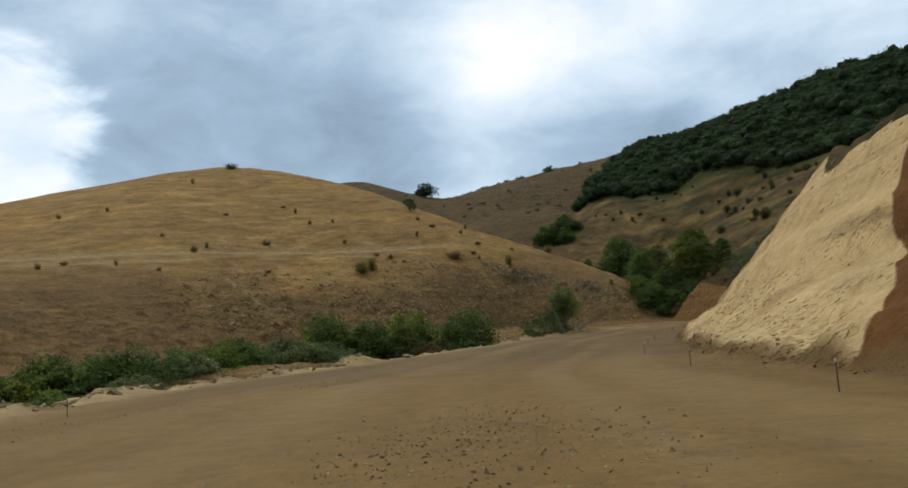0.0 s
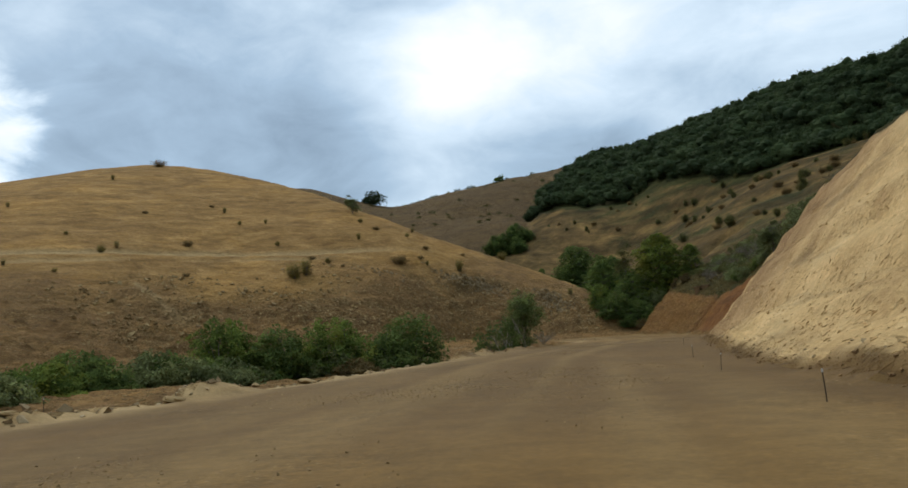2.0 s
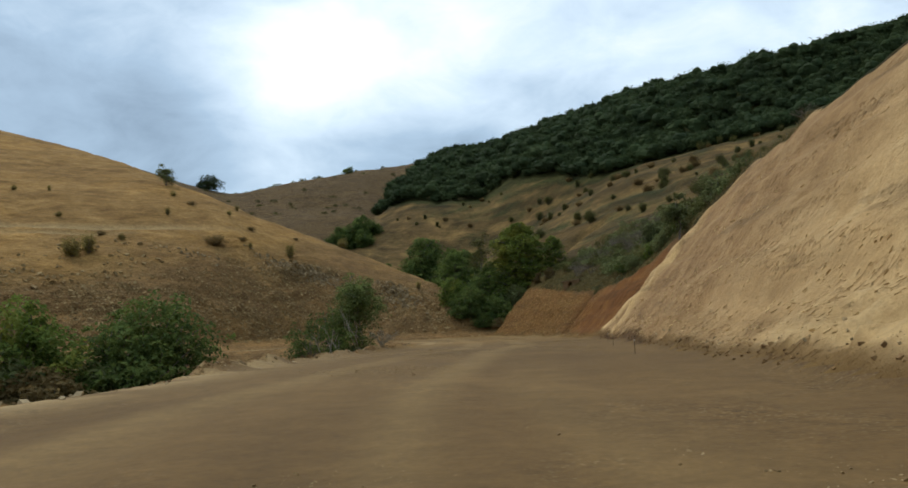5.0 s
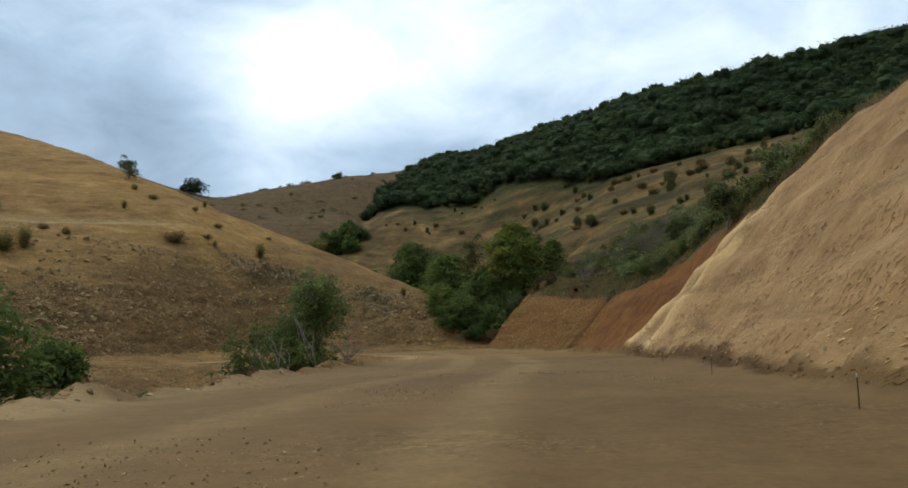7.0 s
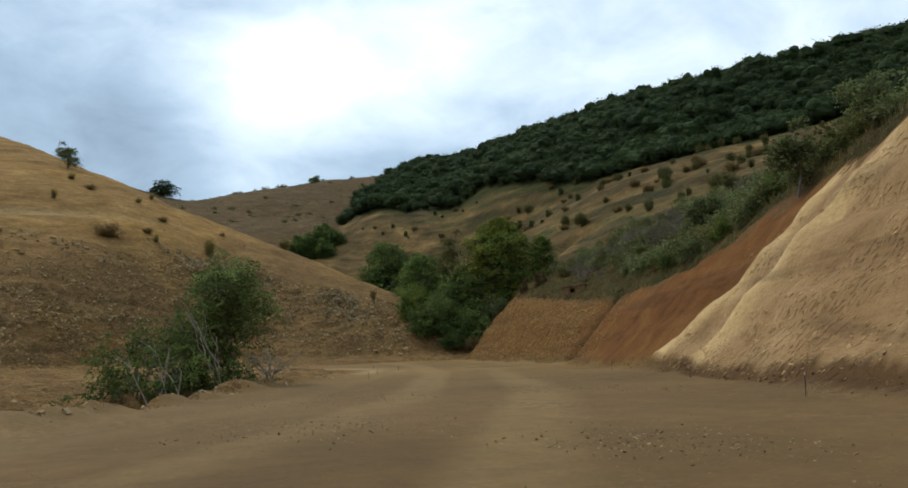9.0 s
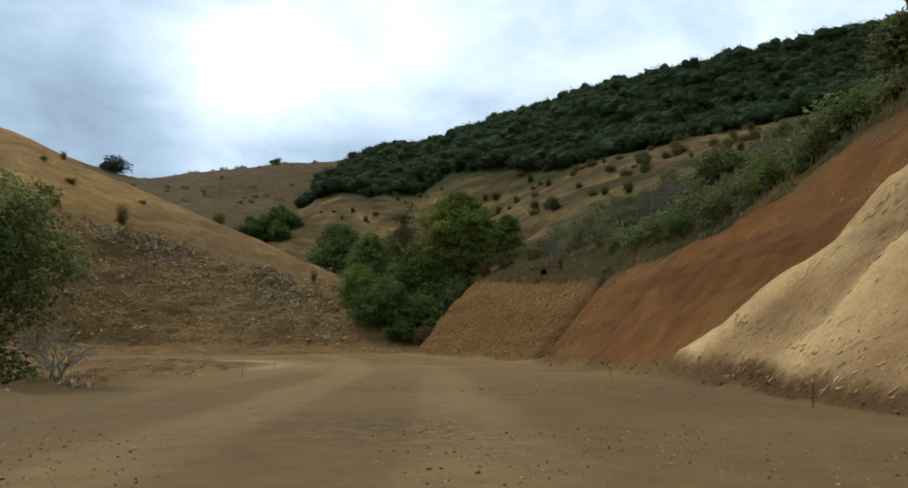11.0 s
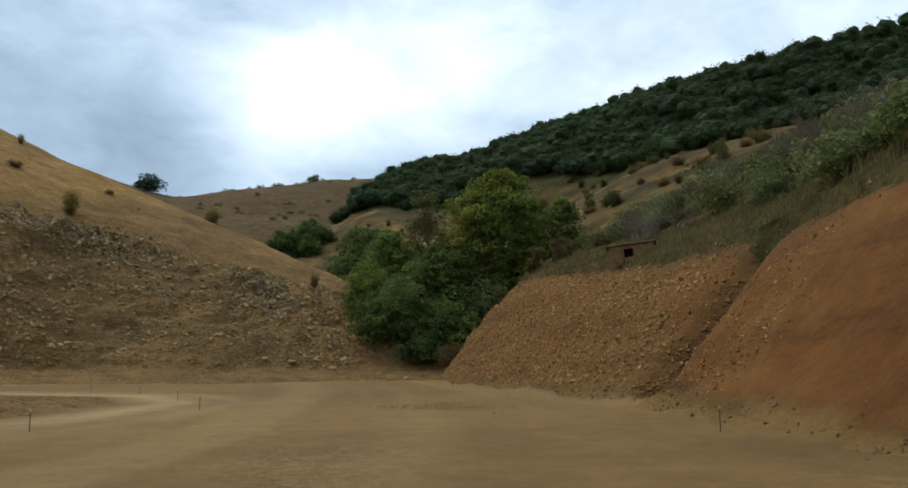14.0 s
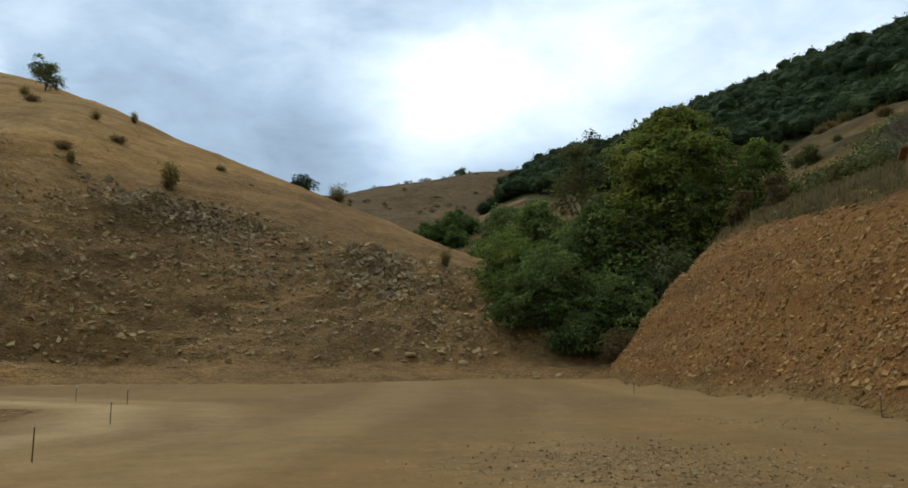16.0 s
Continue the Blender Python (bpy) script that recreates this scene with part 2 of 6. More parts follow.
def cut_material():
    m = Mat("freshly_cut_earth", 0.95, 0.15)
    mid = m.noise(0.3, 7, 0.68, warp=0.5)
    layer = m.noise(0.8, 5, 0.65, stretch=(0.2, 0.2, 1.4), turn=(8, 6, 0))
    scratch = m.streak((0.6, -0.45, 0.65), 0.8, 3.2)
    rows = m.ramp(m.noise(1.0, 4, 0.6, stretch=(0.162, 0.155, 0.756)), (0.46, 0.0), (0.58, 1.0))
    marks = m.math("MULTIPLY", m.ramp(m.streak((0.6, -0.5, 0.6), 3.2, 4.8, 0.5), (0.56, 0.0), (0.66, 1.0)), rows)
    marks = m.math("MULTIPLY", m.math("MULTIPLY", marks, m.attr("pale")), m.ramp(m.noise(0.22, 5, 0.6), (0.36, 0.0), (0.52, 1.0)))
    fine = m.noise(5, 7, 0.75)
    pale = m.ramp(mid, (0.28, (0.47, 0.288, 0.118)), (0.5, (0.655, 0.43, 0.186)), (0.72, (0.76, 0.525, 0.25)))
    tan = m.ramp(mid, (0.28, (0.211, 0.111, 0.045)), (0.5, (0.304, 0.170, 0.071)), (0.72, (0.416, 0.254, 0.115)))
    pale = m.mix(m.math("MULTIPLY", m.attr("tan"), 0.85), pale, tan)
    red = m.ramp(mid, (0.28, (0.109, 0.039, 0.008)), (0.5, (0.174, 0.069, 0.015)), (0.72, (0.239, 0.108, 0.028)))
    stony = m.ramp(fine, (0.3, (0.118, 0.052, 0.013)), (0.52, (0.212, 0.098, 0.025)), (0.72, (0.339, 0.183, 0.052)))
    edge = m.math("ADD", m.attr("pale"), m.math("MULTIPLY", m.math("SUBTRACT", m.noise(0.35, 7, 0.7), 0.5), 0.9))
    base = m.mix(m.ramp(edge, (0.42, 0.0), (0.58, 1.0)), red, pale)
    base = m.mix(m.math("MULTIPLY", m.attr("stony"), 0.85, True), base, stony)
    bed = m.math("MULTIPLY", m.attr("stony"), m.ramp(m.noise(0.42, 5, 0.65), (0.42, 0.05), (0.6, 1.0)))
    stone, tint = m.pebbles(4.5, 0.45, 0.6)
    chip, tint2 = m.pebbles(9.0, 0.48, 0.7)
    stone, chip = m.math("MULTIPLY", stone, bed), m.math("MULTIPLY", chip, bed)
    base = m.mix(m.math("MULTIPLY", chip, 0.75), base, m.ramp(tint2, (0.0, (0.172, 0.082, 0.022)), (0.6, (0.364, 0.194, 0.057)), (1.0, (0.525, 0.330, 0.118))))
    base = m.mix(m.math("MULTIPLY", stone, 0.8), base, m.ramp(tint, (0.0, (0.162, 0.080, 0.022)), (0.65, (0.343, 0.184, 0.055)), (1.0, (0.535, 0.339, 0.126))))
    base = m.mix(m.attr("floor"), base, (0.235, 0.138, 0.042))
    sod = m.ramp(m.math("ADD", m.attr("turf"), m.math("MULTIPLY", m.math("SUBTRACT", m.noise(0.9, 6, 0.7), 0.5), 1.3)), (0.42, 0.0), (0.6, 1.0))
    base = m.mix(sod, base, m.ramp(fine, (0.3, (0.106, 0.049, 0.015)), (0.7, (0.197, 0.107, 0.035))))
    base = m.mix(m.math("MULTIPLY", m.attr("damp_and_rill"), 1.0, True), base, (0.118, 0.06, 0.021))
    seam = m.ramp(m.noise(0.5, 5, 0.65, stretch=(0.12, 0.12, 1.5), warp=0.3), (0.36, 0.62), (0.46, 1.0), (0.6, 1.06))
    base = m.mix(0.8, base, seam, "MULTIPLY")
    base = m.mix(0.5, base, m.ramp(layer, (0.3, 0.7), (0.7, 1.2)), "MULTIPLY")
    base = m.mix(0.12, base, m.ramp(scratch, (0.3, 0.65), (0.68, 1.25)), "MULTIPLY")
    base = m.mix(0.4, base, m.ramp(fine, (0.3, 0.62), (0.7, 1.3)), "MULTIPLY")
    base = m.mix(m.math("MULTIPLY", marks, 0.5), base, m.mix(1.0, base, (0.66, 0.58, 0.48), "MULTIPLY"))
    m.bump((scratch, 0.08, 0.12), (m.noise(0.9, 7, 0.72), 0.6, 0.4), (m.math("SUBTRACT", 1.0, marks), 0.8, 0.18), (fine, 0.6, 0.08), (stone, 1.0, 0.2), (chip, 1.0, 0.1))
    return m.done(base)


def slope_material():
    m = Mat("grass_and_scrub_slope", 0.95, 0.1)
    mid = m.noise(0.07, 7, 0.7, warp=0.6)
    tuft = m.noise(1.2, 7, 0.75)
    strip = m.streak((0.34, -0.94, 0.05), 0.02, 0.11, 6.0)
    grass = m.ramp(mid, (0.3, (0.052, 0.034, 0.010)), (0.46, (0.096, 0.06, 0.019)), (0.7, (0.205, 0.122, 0.042)))
    green = m.ramp(tuft, (0.3, (0.025, 0.028, 0.008)), (0.7, (0.067, 0.061, 0.017)))
    base = m.mix(m.ramp(m.math("ADD", m.attr("green"), m.math("MULTIPLY", m.math("SUBTRACT", m.noise(0.045, 7, 0.72, stretch=(1, 1, 2.5), warp=0.5), 0.5), 2.6)), (0.3, 0.0), (0.85, 1.0)), grass, green)
    base = m.mix(0.6, base, m.ramp(strip, (0.36, 0.5), (0.5, 1.05), (0.62, 1.9)), "MULTIPLY")
    base = m.mix(0.65, base, m.ramp(tuft, (0.28, 0.45), (0.75, 1.45)), "MULTIPLY")
    m.bump((m.noise(0.5, 7, 0.7), 0.7, 0.9), (tuft, 0.7, 0.25))
    return m.done(base)


def leaf_material(name, dark, light, dry=None, patch=0.5):
    m = Mat(name, 0.75, 0.1)
    # tone holds random variety plus light and shade painted over the crown
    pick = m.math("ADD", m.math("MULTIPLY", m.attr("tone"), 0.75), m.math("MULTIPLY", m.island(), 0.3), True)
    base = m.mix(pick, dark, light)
    if dry:
        base = m.mix(m.ramp(m.noise(0.35, 3, 0.5), (0.5, 0.0), (0.68, 0.85)), base, dry)
    base = m.mix(0.5, base, m.ramp(m.own(), (0.0, 0.7), (1.0, 1.25)), "MULTIPLY")
    base = m.mix(0.6, base, m.ramp(m.noise(patch, 3, 0.6), (0.35, 0.55), (0.65, 1.4)), "MULTIPLY")
    m.b.inputs["Subsurface Weight"].default_value = 0.0
    mat = m.done(base)
    tr = m.n.new("ShaderNodeBsdfTranslucent")
    add = m.n.new("ShaderNodeMixShader")
    add.inputs[0].default_value = 0.36
    m.l.new(base, tr.inputs[0])
    m.l.new(m.b.outputs[0], add.inputs[1])
    m.l.new(tr.outputs[0], add.inputs[2])
    m.l.new(add.outputs[0], m.n["Material Output"].inputs[0])
    return mat


def plain_material(name, dark, light, scale, rough=0.9, bump=0.05, stretch=None):
    m = Mat(name, rough, 0.25)
    t = m.noise(scale, 6, 0.7, stretch=stretch)
    base = m.ramp(t, (0.3, dark), (0.7, light))
    base = m.mix(0.35, base, m.ramp(m.noise(scale * 5, 5, 0.7), (0.3, 0.6), (0.7, 1.3)), "MULTIPLY")
    m.bump((t, 0.6, bump))
    return m.done(base)


def stone_material(name, dark, light):
    m = Mat(name, 0.92, 0.2)
    base = m.mix(m.island(), dark, light)
    base = m.mix(0.5, base, m.ramp(m.noise(9, 6, 0.7), (0.3, 0.6), (0.7, 1.35)), "MULTIPLY")
    m.bump((m.noise(12, 5, 0.7), 0.5, 0.03))
    return m.done(base)


ROAD = road_material()
HILL = hill_material("dry_grass_slope", ((0.3, (0.226, 0.121, 0.036)), (0.5, (0.352, 0.194, 0.06)), (0.7, (0.48, 0.28, 0.096))), ((0.3, (0.19, 0.102, 0.036)), (0.7, (0.336, 0.187, 0.068))))
HEATH = hill_material("brown_heath_slope", ((0.3, (0.12, 0.076, 0.031)), (0.5, (0.175, 0.112, 0.046)), (0.7, (0.25, 0.162, 0.068))), ((0.3, (0.10, 0.061, 0.027)), (0.7, (0.195, 0.122, 0.054))))
CUT = cut_material()
SLOPE = slope_material()
BARK = plain_material("grey_bark", (0.09, 0.075, 0.06), (0.22, 0.19, 0.16), 6.0, 0.9, 0.02, (1, 1, 0.2))
TWIG = plain_material("grey_brown_twigs", (0.10, 0.078, 0.052), (0.25, 0.2, 0.145), 6.0, 0.9, 0.01, (1, 1, 0.2))
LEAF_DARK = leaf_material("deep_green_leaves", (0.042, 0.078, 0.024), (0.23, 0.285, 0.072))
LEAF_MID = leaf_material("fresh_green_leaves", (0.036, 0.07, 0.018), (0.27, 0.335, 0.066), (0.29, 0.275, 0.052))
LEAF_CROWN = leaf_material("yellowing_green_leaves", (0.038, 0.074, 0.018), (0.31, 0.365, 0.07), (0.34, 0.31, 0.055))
LEAF_GREY = leaf_material("grey_green_leaves", (0.085, 0.1, 0.04), (0.29, 0.31, 0.12))
LEAF_YOUNG = leaf_material("young_grey_green_leaves", (0.07, 0.095, 0.03), (0.28, 0.325, 0.1))
LEAF_GOLD = leaf_material("golden_olive_broom", (0.15, 0.12, 0.035), (0.38, 0.30, 0.09))
LEAF_DRY = leaf_material("dusty_brown_scrub", (0.11, 0.08, 0.03), (0.27, 0.19, 0.078))
LEAF_RUST = leaf_material("rusty_dry_weeds", (0.13, 0.085, 0.032), (0.3, 0.2, 0.075))
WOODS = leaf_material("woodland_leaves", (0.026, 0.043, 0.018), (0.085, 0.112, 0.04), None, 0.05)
LEAF_OLIVE = leaf_material("olive_scrub_leaves", (0.052, 0.058, 0.018), (0.19, 0.19, 0.06), (0.2, 0.155, 0.058))
STRAW = leaf_material("dry_straw_grass", (0.11, 0.085, 0.032), (0.29, 0.22, 0.09))
STONE = stone_material("pale_broken_stone", (0.2, 0.124, 0.05), (0.43, 0.29, 0.125))
YELLOW_STONE = stone_material("yellow_broken_stone", (0.2, 0.1, 0.03), (0.44, 0.265, 0.095))
CLOD = stone_material("brown_clods", (0.15, 0.082, 0.032), (0.3, 0.175, 0.07))
RED_CLOD = stone_material("red_earth_clods", (0.15, 0.072, 0.024), (0.28, 0.15, 0.054))
GREY_STONE = stone_material("grey_outcrop_stone", (0.17, 0.112, 0.054), (0.34, 0.24, 0.122))
PALE_CLOD = stone_material("pale_spoil_clods", (0.22, 0.145, 0.068), (0.48, 0.35, 0.19))
FACE_CLOD = stone_material("pale_face_earth", (0.42, 0.265, 0.11), (0.74, 0.51, 0.24))
GRAVEL = stone_material("road_gravel", (0.24, 0.152, 0.062), (0.42, 0.295, 0.145))
PALE_TWIG = plain_material("bleached_twigs", (0.24, 0.2, 0.14), (0.45, 0.39, 0.3), 6.0, 0.9, 0.01, (1, 1, 0.2))
MUD = plain_material("mud_brick", (0.15, 0.083, 0.036), (0.28, 0.165, 0.078), 3.0, 0.95, 0.04)
SLAB = plain_material("weathered_roof_earth", (0.17, 0.105, 0.055), (0.31, 0.21, 0.12), 2.5, 0.95, 0.04)
STAKE = plain_material("weathered_stake_wood", (0.05, 0.035, 0.02), (0.12, 0.085, 0.05), 14.0, 0.85, 0.01, (1, 1, 0.15))
TAG = plain_material("white_painted_tip", (0.4, 0.37, 0.32), (0.6, 0.57, 0.52), 20.0, 0.7, 0.005)


# ---- shape of the land ----
def curve(knots, values):
    """A smooth monotone curve through (knot, value) pairs."""
    k, v = np.array(knots, float), np.array(values, float)
    s = np.diff(v) / np.diff(k)
    m = np.concatenate(([s[0]], np.where(s[1:] * s[:-1] > 0, 2 * s[1:] * s[:-1] / (s[1:] + s[:-1] + 1e-12 * (s[1:] + s[:-1] == 0)), 0), [s[-1]]))

    def f(x):
        x = np.clip(np.asarray(x, float), k[0], k[-1])
        i = np.clip(np.searchsorted(k, x) - 1, 0, len(k) - 2)
        h = k[i + 1] - k[i]
        t = (x - k[i]) / h
        return ((1 + 2 * t) * (1 - t) ** 2 * v[i] + t * (1 - t) ** 2 * h * m[i]
                + t * t * (3 - 2 * t) * v[i + 1] + t * t * (t - 1) * h * m[i + 1])
    return f


def smooth(a, b, x):
    t = np.clip((x - a) / (b - a), 0, 1)
    return t * t * (3 - 2 * t)


CENTRE = (10.0, 60.0)
# hill on the left: bearing from the centre; distance of foot and crest, height of the crest, bulge
HB = [-180, -120, -80, -50, -33, -21, -13, -7, -1, 5, 10, 15]
HILL_FOOT = curve(HB, [259, 167, 65.1, 78.2, 88.7, 96.8, 98.9, 105.3, 118.1, 128.4, 129, 132.5])
HILL_CREST = curve(HB, [514.9, 393.1, 271.1, 293.1, 291.4, 287.7, 254.7, 210.1, 188.1, 189.1, 193.3, 165.9])
HILL_TOP = curve(HB, [18.4, 29.1, 39.8, 45.6, 64.1, 75.9, 62.6, 45.3, 32.4, 24, 17.8, 8.7])
HILL_BULGE = curve(HB, [1.56, 1.49, 1.43, 1.37, 1.34, 1.14, 1.2, 1.3, 1.6, 1.89, 1.88, 1.81])
# bare hill at the head of the valley
FB = [-30, -13, -8, -4, -1, 3, 8, 12, 18, 30]
FAR_TOP = curve(FB, [60, 112, 130.5, 118, 110, 120, 130.4, 149.2, 156.4, 199.2])
FAR_CREST = curve(FB, [553.3, 568.5, 601.5, 597.6, 592.6, 601.8, 615.5, 676.1, 658.5, 765.4])
# wooded hill on the right: heights at the near, middle and far distance
RB = [8, 13, 17, 21, 25, 30, 36, 44, 55, 75, 110, 150]
NEAR_Z = curve(RB, [-11.6, -8.9, -5.5, -0, 0.5, 3.9, 9.2, 13.5, 14, 16.4, 15.7, 11])
MID_Z = curve(RB, [22.7, 24.2, 27.6, 39.5, 52.4, 64.7, 70.9, 76.6, 84.4, 96.1, 95.1, 62.2])
RIDGE_R = curve(RB, [650, 611.8, 617.8, 527.2, 509.9, 476.3, 412.9, 380.9, 362.5, 335.9, 362.1, 391.4])
RIDGE_Z = curve(RB, [97.9, 129.8, 139, 128.1, 134, 136.5, 124.6, 120.6, 126.3, 160.2, 157, 106.3])


def polar(x, y):
    dx, dy = x - CENTRE[0], y - CENTRE[1]
    return np.degrees(np.arctan2(dx, dy)), np.hypot(dx, dy)


def hill_z(x, y):
    b, r = polar(x, y)
    foot, crest, top = HILL_FOOT(b), HILL_CREST(b), HILL_TOP(b)
    u = (r - foot) / np.maximum(crest - foot, 5)
    up = top * (1 - np.abs(1 - np.clip(u, 0, 1)) ** HILL_BULGE(b))
    down = top * 1.1 * np.clip(u - 1, 0, 1.2) ** 1.6
    return np.where(u < 0, u * 6, up - down)


def far_z(x, y):
    b, r = polar(x, y)
    u = r / FAR_CREST(b)
    return np.where(u < 1, FAR_TOP(b) * (1 - 2.0 * np.abs(1 - u) ** 1.15), FAR_TOP(b) * (1 - 0.25 * np.clip(u - 1, 0, 2)))


def right_z(x, y):
    b, r = polar(x, y)
    b = np.where(b < -120, 150, b)
    n, m, q, R = NEAR_Z(b), MID_Z(b), RIDGE_Z(b), RIDGE_R(b)
    a = np.clip((r - 60) / 250, -0.24, 1)
    a = np.where(a < 0, a * 0.3, np.abs(a) ** 1.3)
    c = np.clip((r - 310) / (R - 310), 0, 1)
    z = n + (m - n) * a + (q - m) * (1 - (1 - c) ** 1.35) - 0.9 * np.exp(-(((y - 103) / 7) ** 2)) * np.exp(-(((x - 45) / 9) ** 2))
    return z - np.clip(r - R, 0, 400) * 0.3


# the cut: its toe beside the road, as x over y, and its rise
TOE_Y = [-60, 0, 22, 39, 54, 69, 80, 89, 105, 115, 126, 144, 156, 170, 182, 195, 230]
TOE_X = curve(TOE_Y, [4, 7.4, 8.3, 11.4, 15.5, 20.8, 24.7, 29, 35.5, 39.5, 42.5, 46.8, 48.3, 49, 50.5, 57, 90])
ROAD_Z = curve([-80, 0, 25, 45, 80, 100, 134, 160, 190, 230], [1.0, 0.25, -0.1, -0.3, -0.3, -0.58, -0.88, -0.95, -0.8, -0.6])


def toe_off(x, y):
    """Distance to the right of the toe of the cut."""
    slope = (TOE_X(y + 1) - TOE_X(y - 1)) / 2
    return (x - TOE_X(y)) / np.sqrt(1 + slope ** 2)


# loose earth at the foot makes the first rise gentler
APRON = curve([-60, 0, 22, 39, 54, 69, 80, 89, 230], [2.1, 2.1, 2.2, 1.05, 0.95, 0.65, 0.3, 0, 0])


def face_rise(toe, y):
    """Height of the dug face above the road."""
    return np.maximum(1.17 * (toe - APRON(y)), 0.62 * toe)


# outline of the graded road with its branch along the foot of the hill
LEFT_Y = [-200, 0, 24, 35, 41, 49, 59, 73, 87, 100, 115, 128, 140]
LEFT_X = [-20, -15, -13.6, -12.6, -10, -6.5, -1.5, 4, 9, 13, 17, 22.5, 26]
BRANCH = [(29, 150), (27.5, 156.5), (20, 162), (8, 158), (-6, 149), (-22, 135), (-60, 112), (-140, 70), (-140, 82), (-64, 123), (-28, 147), (-8, 163), (12, 179), (32, 188), (48, 192)]


def road_outline():
    ys = np.linspace(185, -200, 56)
    return list(zip(LEFT_X, LEFT_Y)) + BRANCH + [(float(TOE_X(y)) + 1.5, float(y)) for y in ys]


def outline_distance(x, y, poly):
    """Distance to the outline, minus inside it."""
    d = np.full(x.shape, 1e9)
    inside = np.zeros(x.shape, bool)
    for (ax, ay), (bx, by) in zip(poly, poly[1:] + poly[:1]):
        ex, ey = bx - ax, by - ay
        t = np.clip(((x - ax) * ex + (y - ay) * ey) / (ex * ex + ey * ey + 1e-9), 0, 1)
        d = np.minimum(d, np.hypot(x - ax - t * ex, y - ay - t * ey))
        if ay != by:
            inside ^= ((ay > y) != (by > y)) & (x < ex * (y - ay) / (by - ay) + ax)
    return np.where(inside, -d, d)


def road_z(x, y):
    left = np.clip(np.interp(y, [0, 24, 60, 81, 101, 134, 160], [0, 0, 8, 16, 26, 37, 40]) - x, 0, 60)
    level = 1 - 0.9 * smooth(140, 156, y + 0.35 * np.clip(20 - x, 0, 60))
    return ROAD_Z(y) - (0.012 * left + 0.012 * np.clip(left - 30, 0, 60)) * level


def land(x, y):
    """Height of the ground, and the number of its zone: 0 road, 1 bare hill and gully, 2 cut, 3 right slope, 4 far hill."""
    x, y = np.asarray(x, float), np.asarray(y, float)
    out = outline_distance(x, y, road_outline())
    road = road_z(x, y)
    hill, far, right = hill_z(x, y), far_z(x, y), right_z(x, y)
    toe = toe_off(x, y)
    hill = np.where(toe > 6, -50, hill)
    cut = np.where(toe > 0, road + face_rise(toe, y), road) + np.clip(y - 186, 0, 500) * 0.45
    near = np.minimum(right, cut) - np.clip(0.8 - np.abs(right - cut), 0, None) ** 2 / 3.2
    bank = road - np.clip(out, 0, None) * (0.5 - 0.47 * smooth(112, 124, y) * smooth(-2, 12, x))
    bank = bank + 0.06 * smooth(0.3, 1.6, out) * smooth(116, 124, y) * smooth(-2, 12, x)
    gully = np.maximum(bank, -3.4 + 0.02 * np.clip(out, 0, 60))
    left_side = (toe <= 0) & (y < 186)
    z = np.where(left_side, gully, np.where(toe > 80, right, near))
    zone = np.where(left_side, np.where(out < 0, 0, 1), np.where((toe > 0) & (cut < right) & (toe < 80) & (y < 215), 2, 3))
    zone = np.where(hill > z, 1, zone)
    z = np.maximum(z, hill)
    zone = np.where(far > z, 4, zone)
    z = np.maximum(z, far)
    return z, zone, out, toe


# ---- ground ----
TABLE = np.random.RandomState(5).rand(256, 256)


def lattice(x, y):
    i, j = np.floor(x).astype(int), np.floor(y).astype(int)
    u, v = x - i, y - j
    u, v = u * u * (3 - 2 * u), v * v * (3 - 2 * v)
    a, b = TABLE[i % 256, j % 256], TABLE[(i + 1) % 256, j % 256]
    c, d = TABLE[i % 256, (j + 1) % 256], TABLE[(i + 1) % 256, (j + 1) % 256]
    return (a * (1 - u) + b * u) * (1 - v) + (c * (1 - u) + d * u) * v


def fbm(x, y, size, octaves=4, gain=0.5):
    """Noise from -1 to 1 with features of that many metres."""
    total, amp, norm = 0.0, 1.0, 0.0
    for k in range(octaves):
        f = 2 ** k / size
        total = total + amp * (lattice(x * f + 17.3 * k, y * f + 5.7 * k) * 2 - 1)
        norm += amp
        amp *= gain
    return total / norm


PATH_Y = [-60, 0, 24, 45, 60, 81, 101, 134, 160, 200]
PATH_X = [0, 0, 0.8, 6, 9.6, 17.9, 26.6, 36.9, 42, 44]


# lower edge of the woods, by bearing and range
WOODS_B = [9.5, 14.5, 19, 23, 27, 36, 50, 66]
WOODS_R = [452, 402, 388, 350, 311, 288, 252, 230]


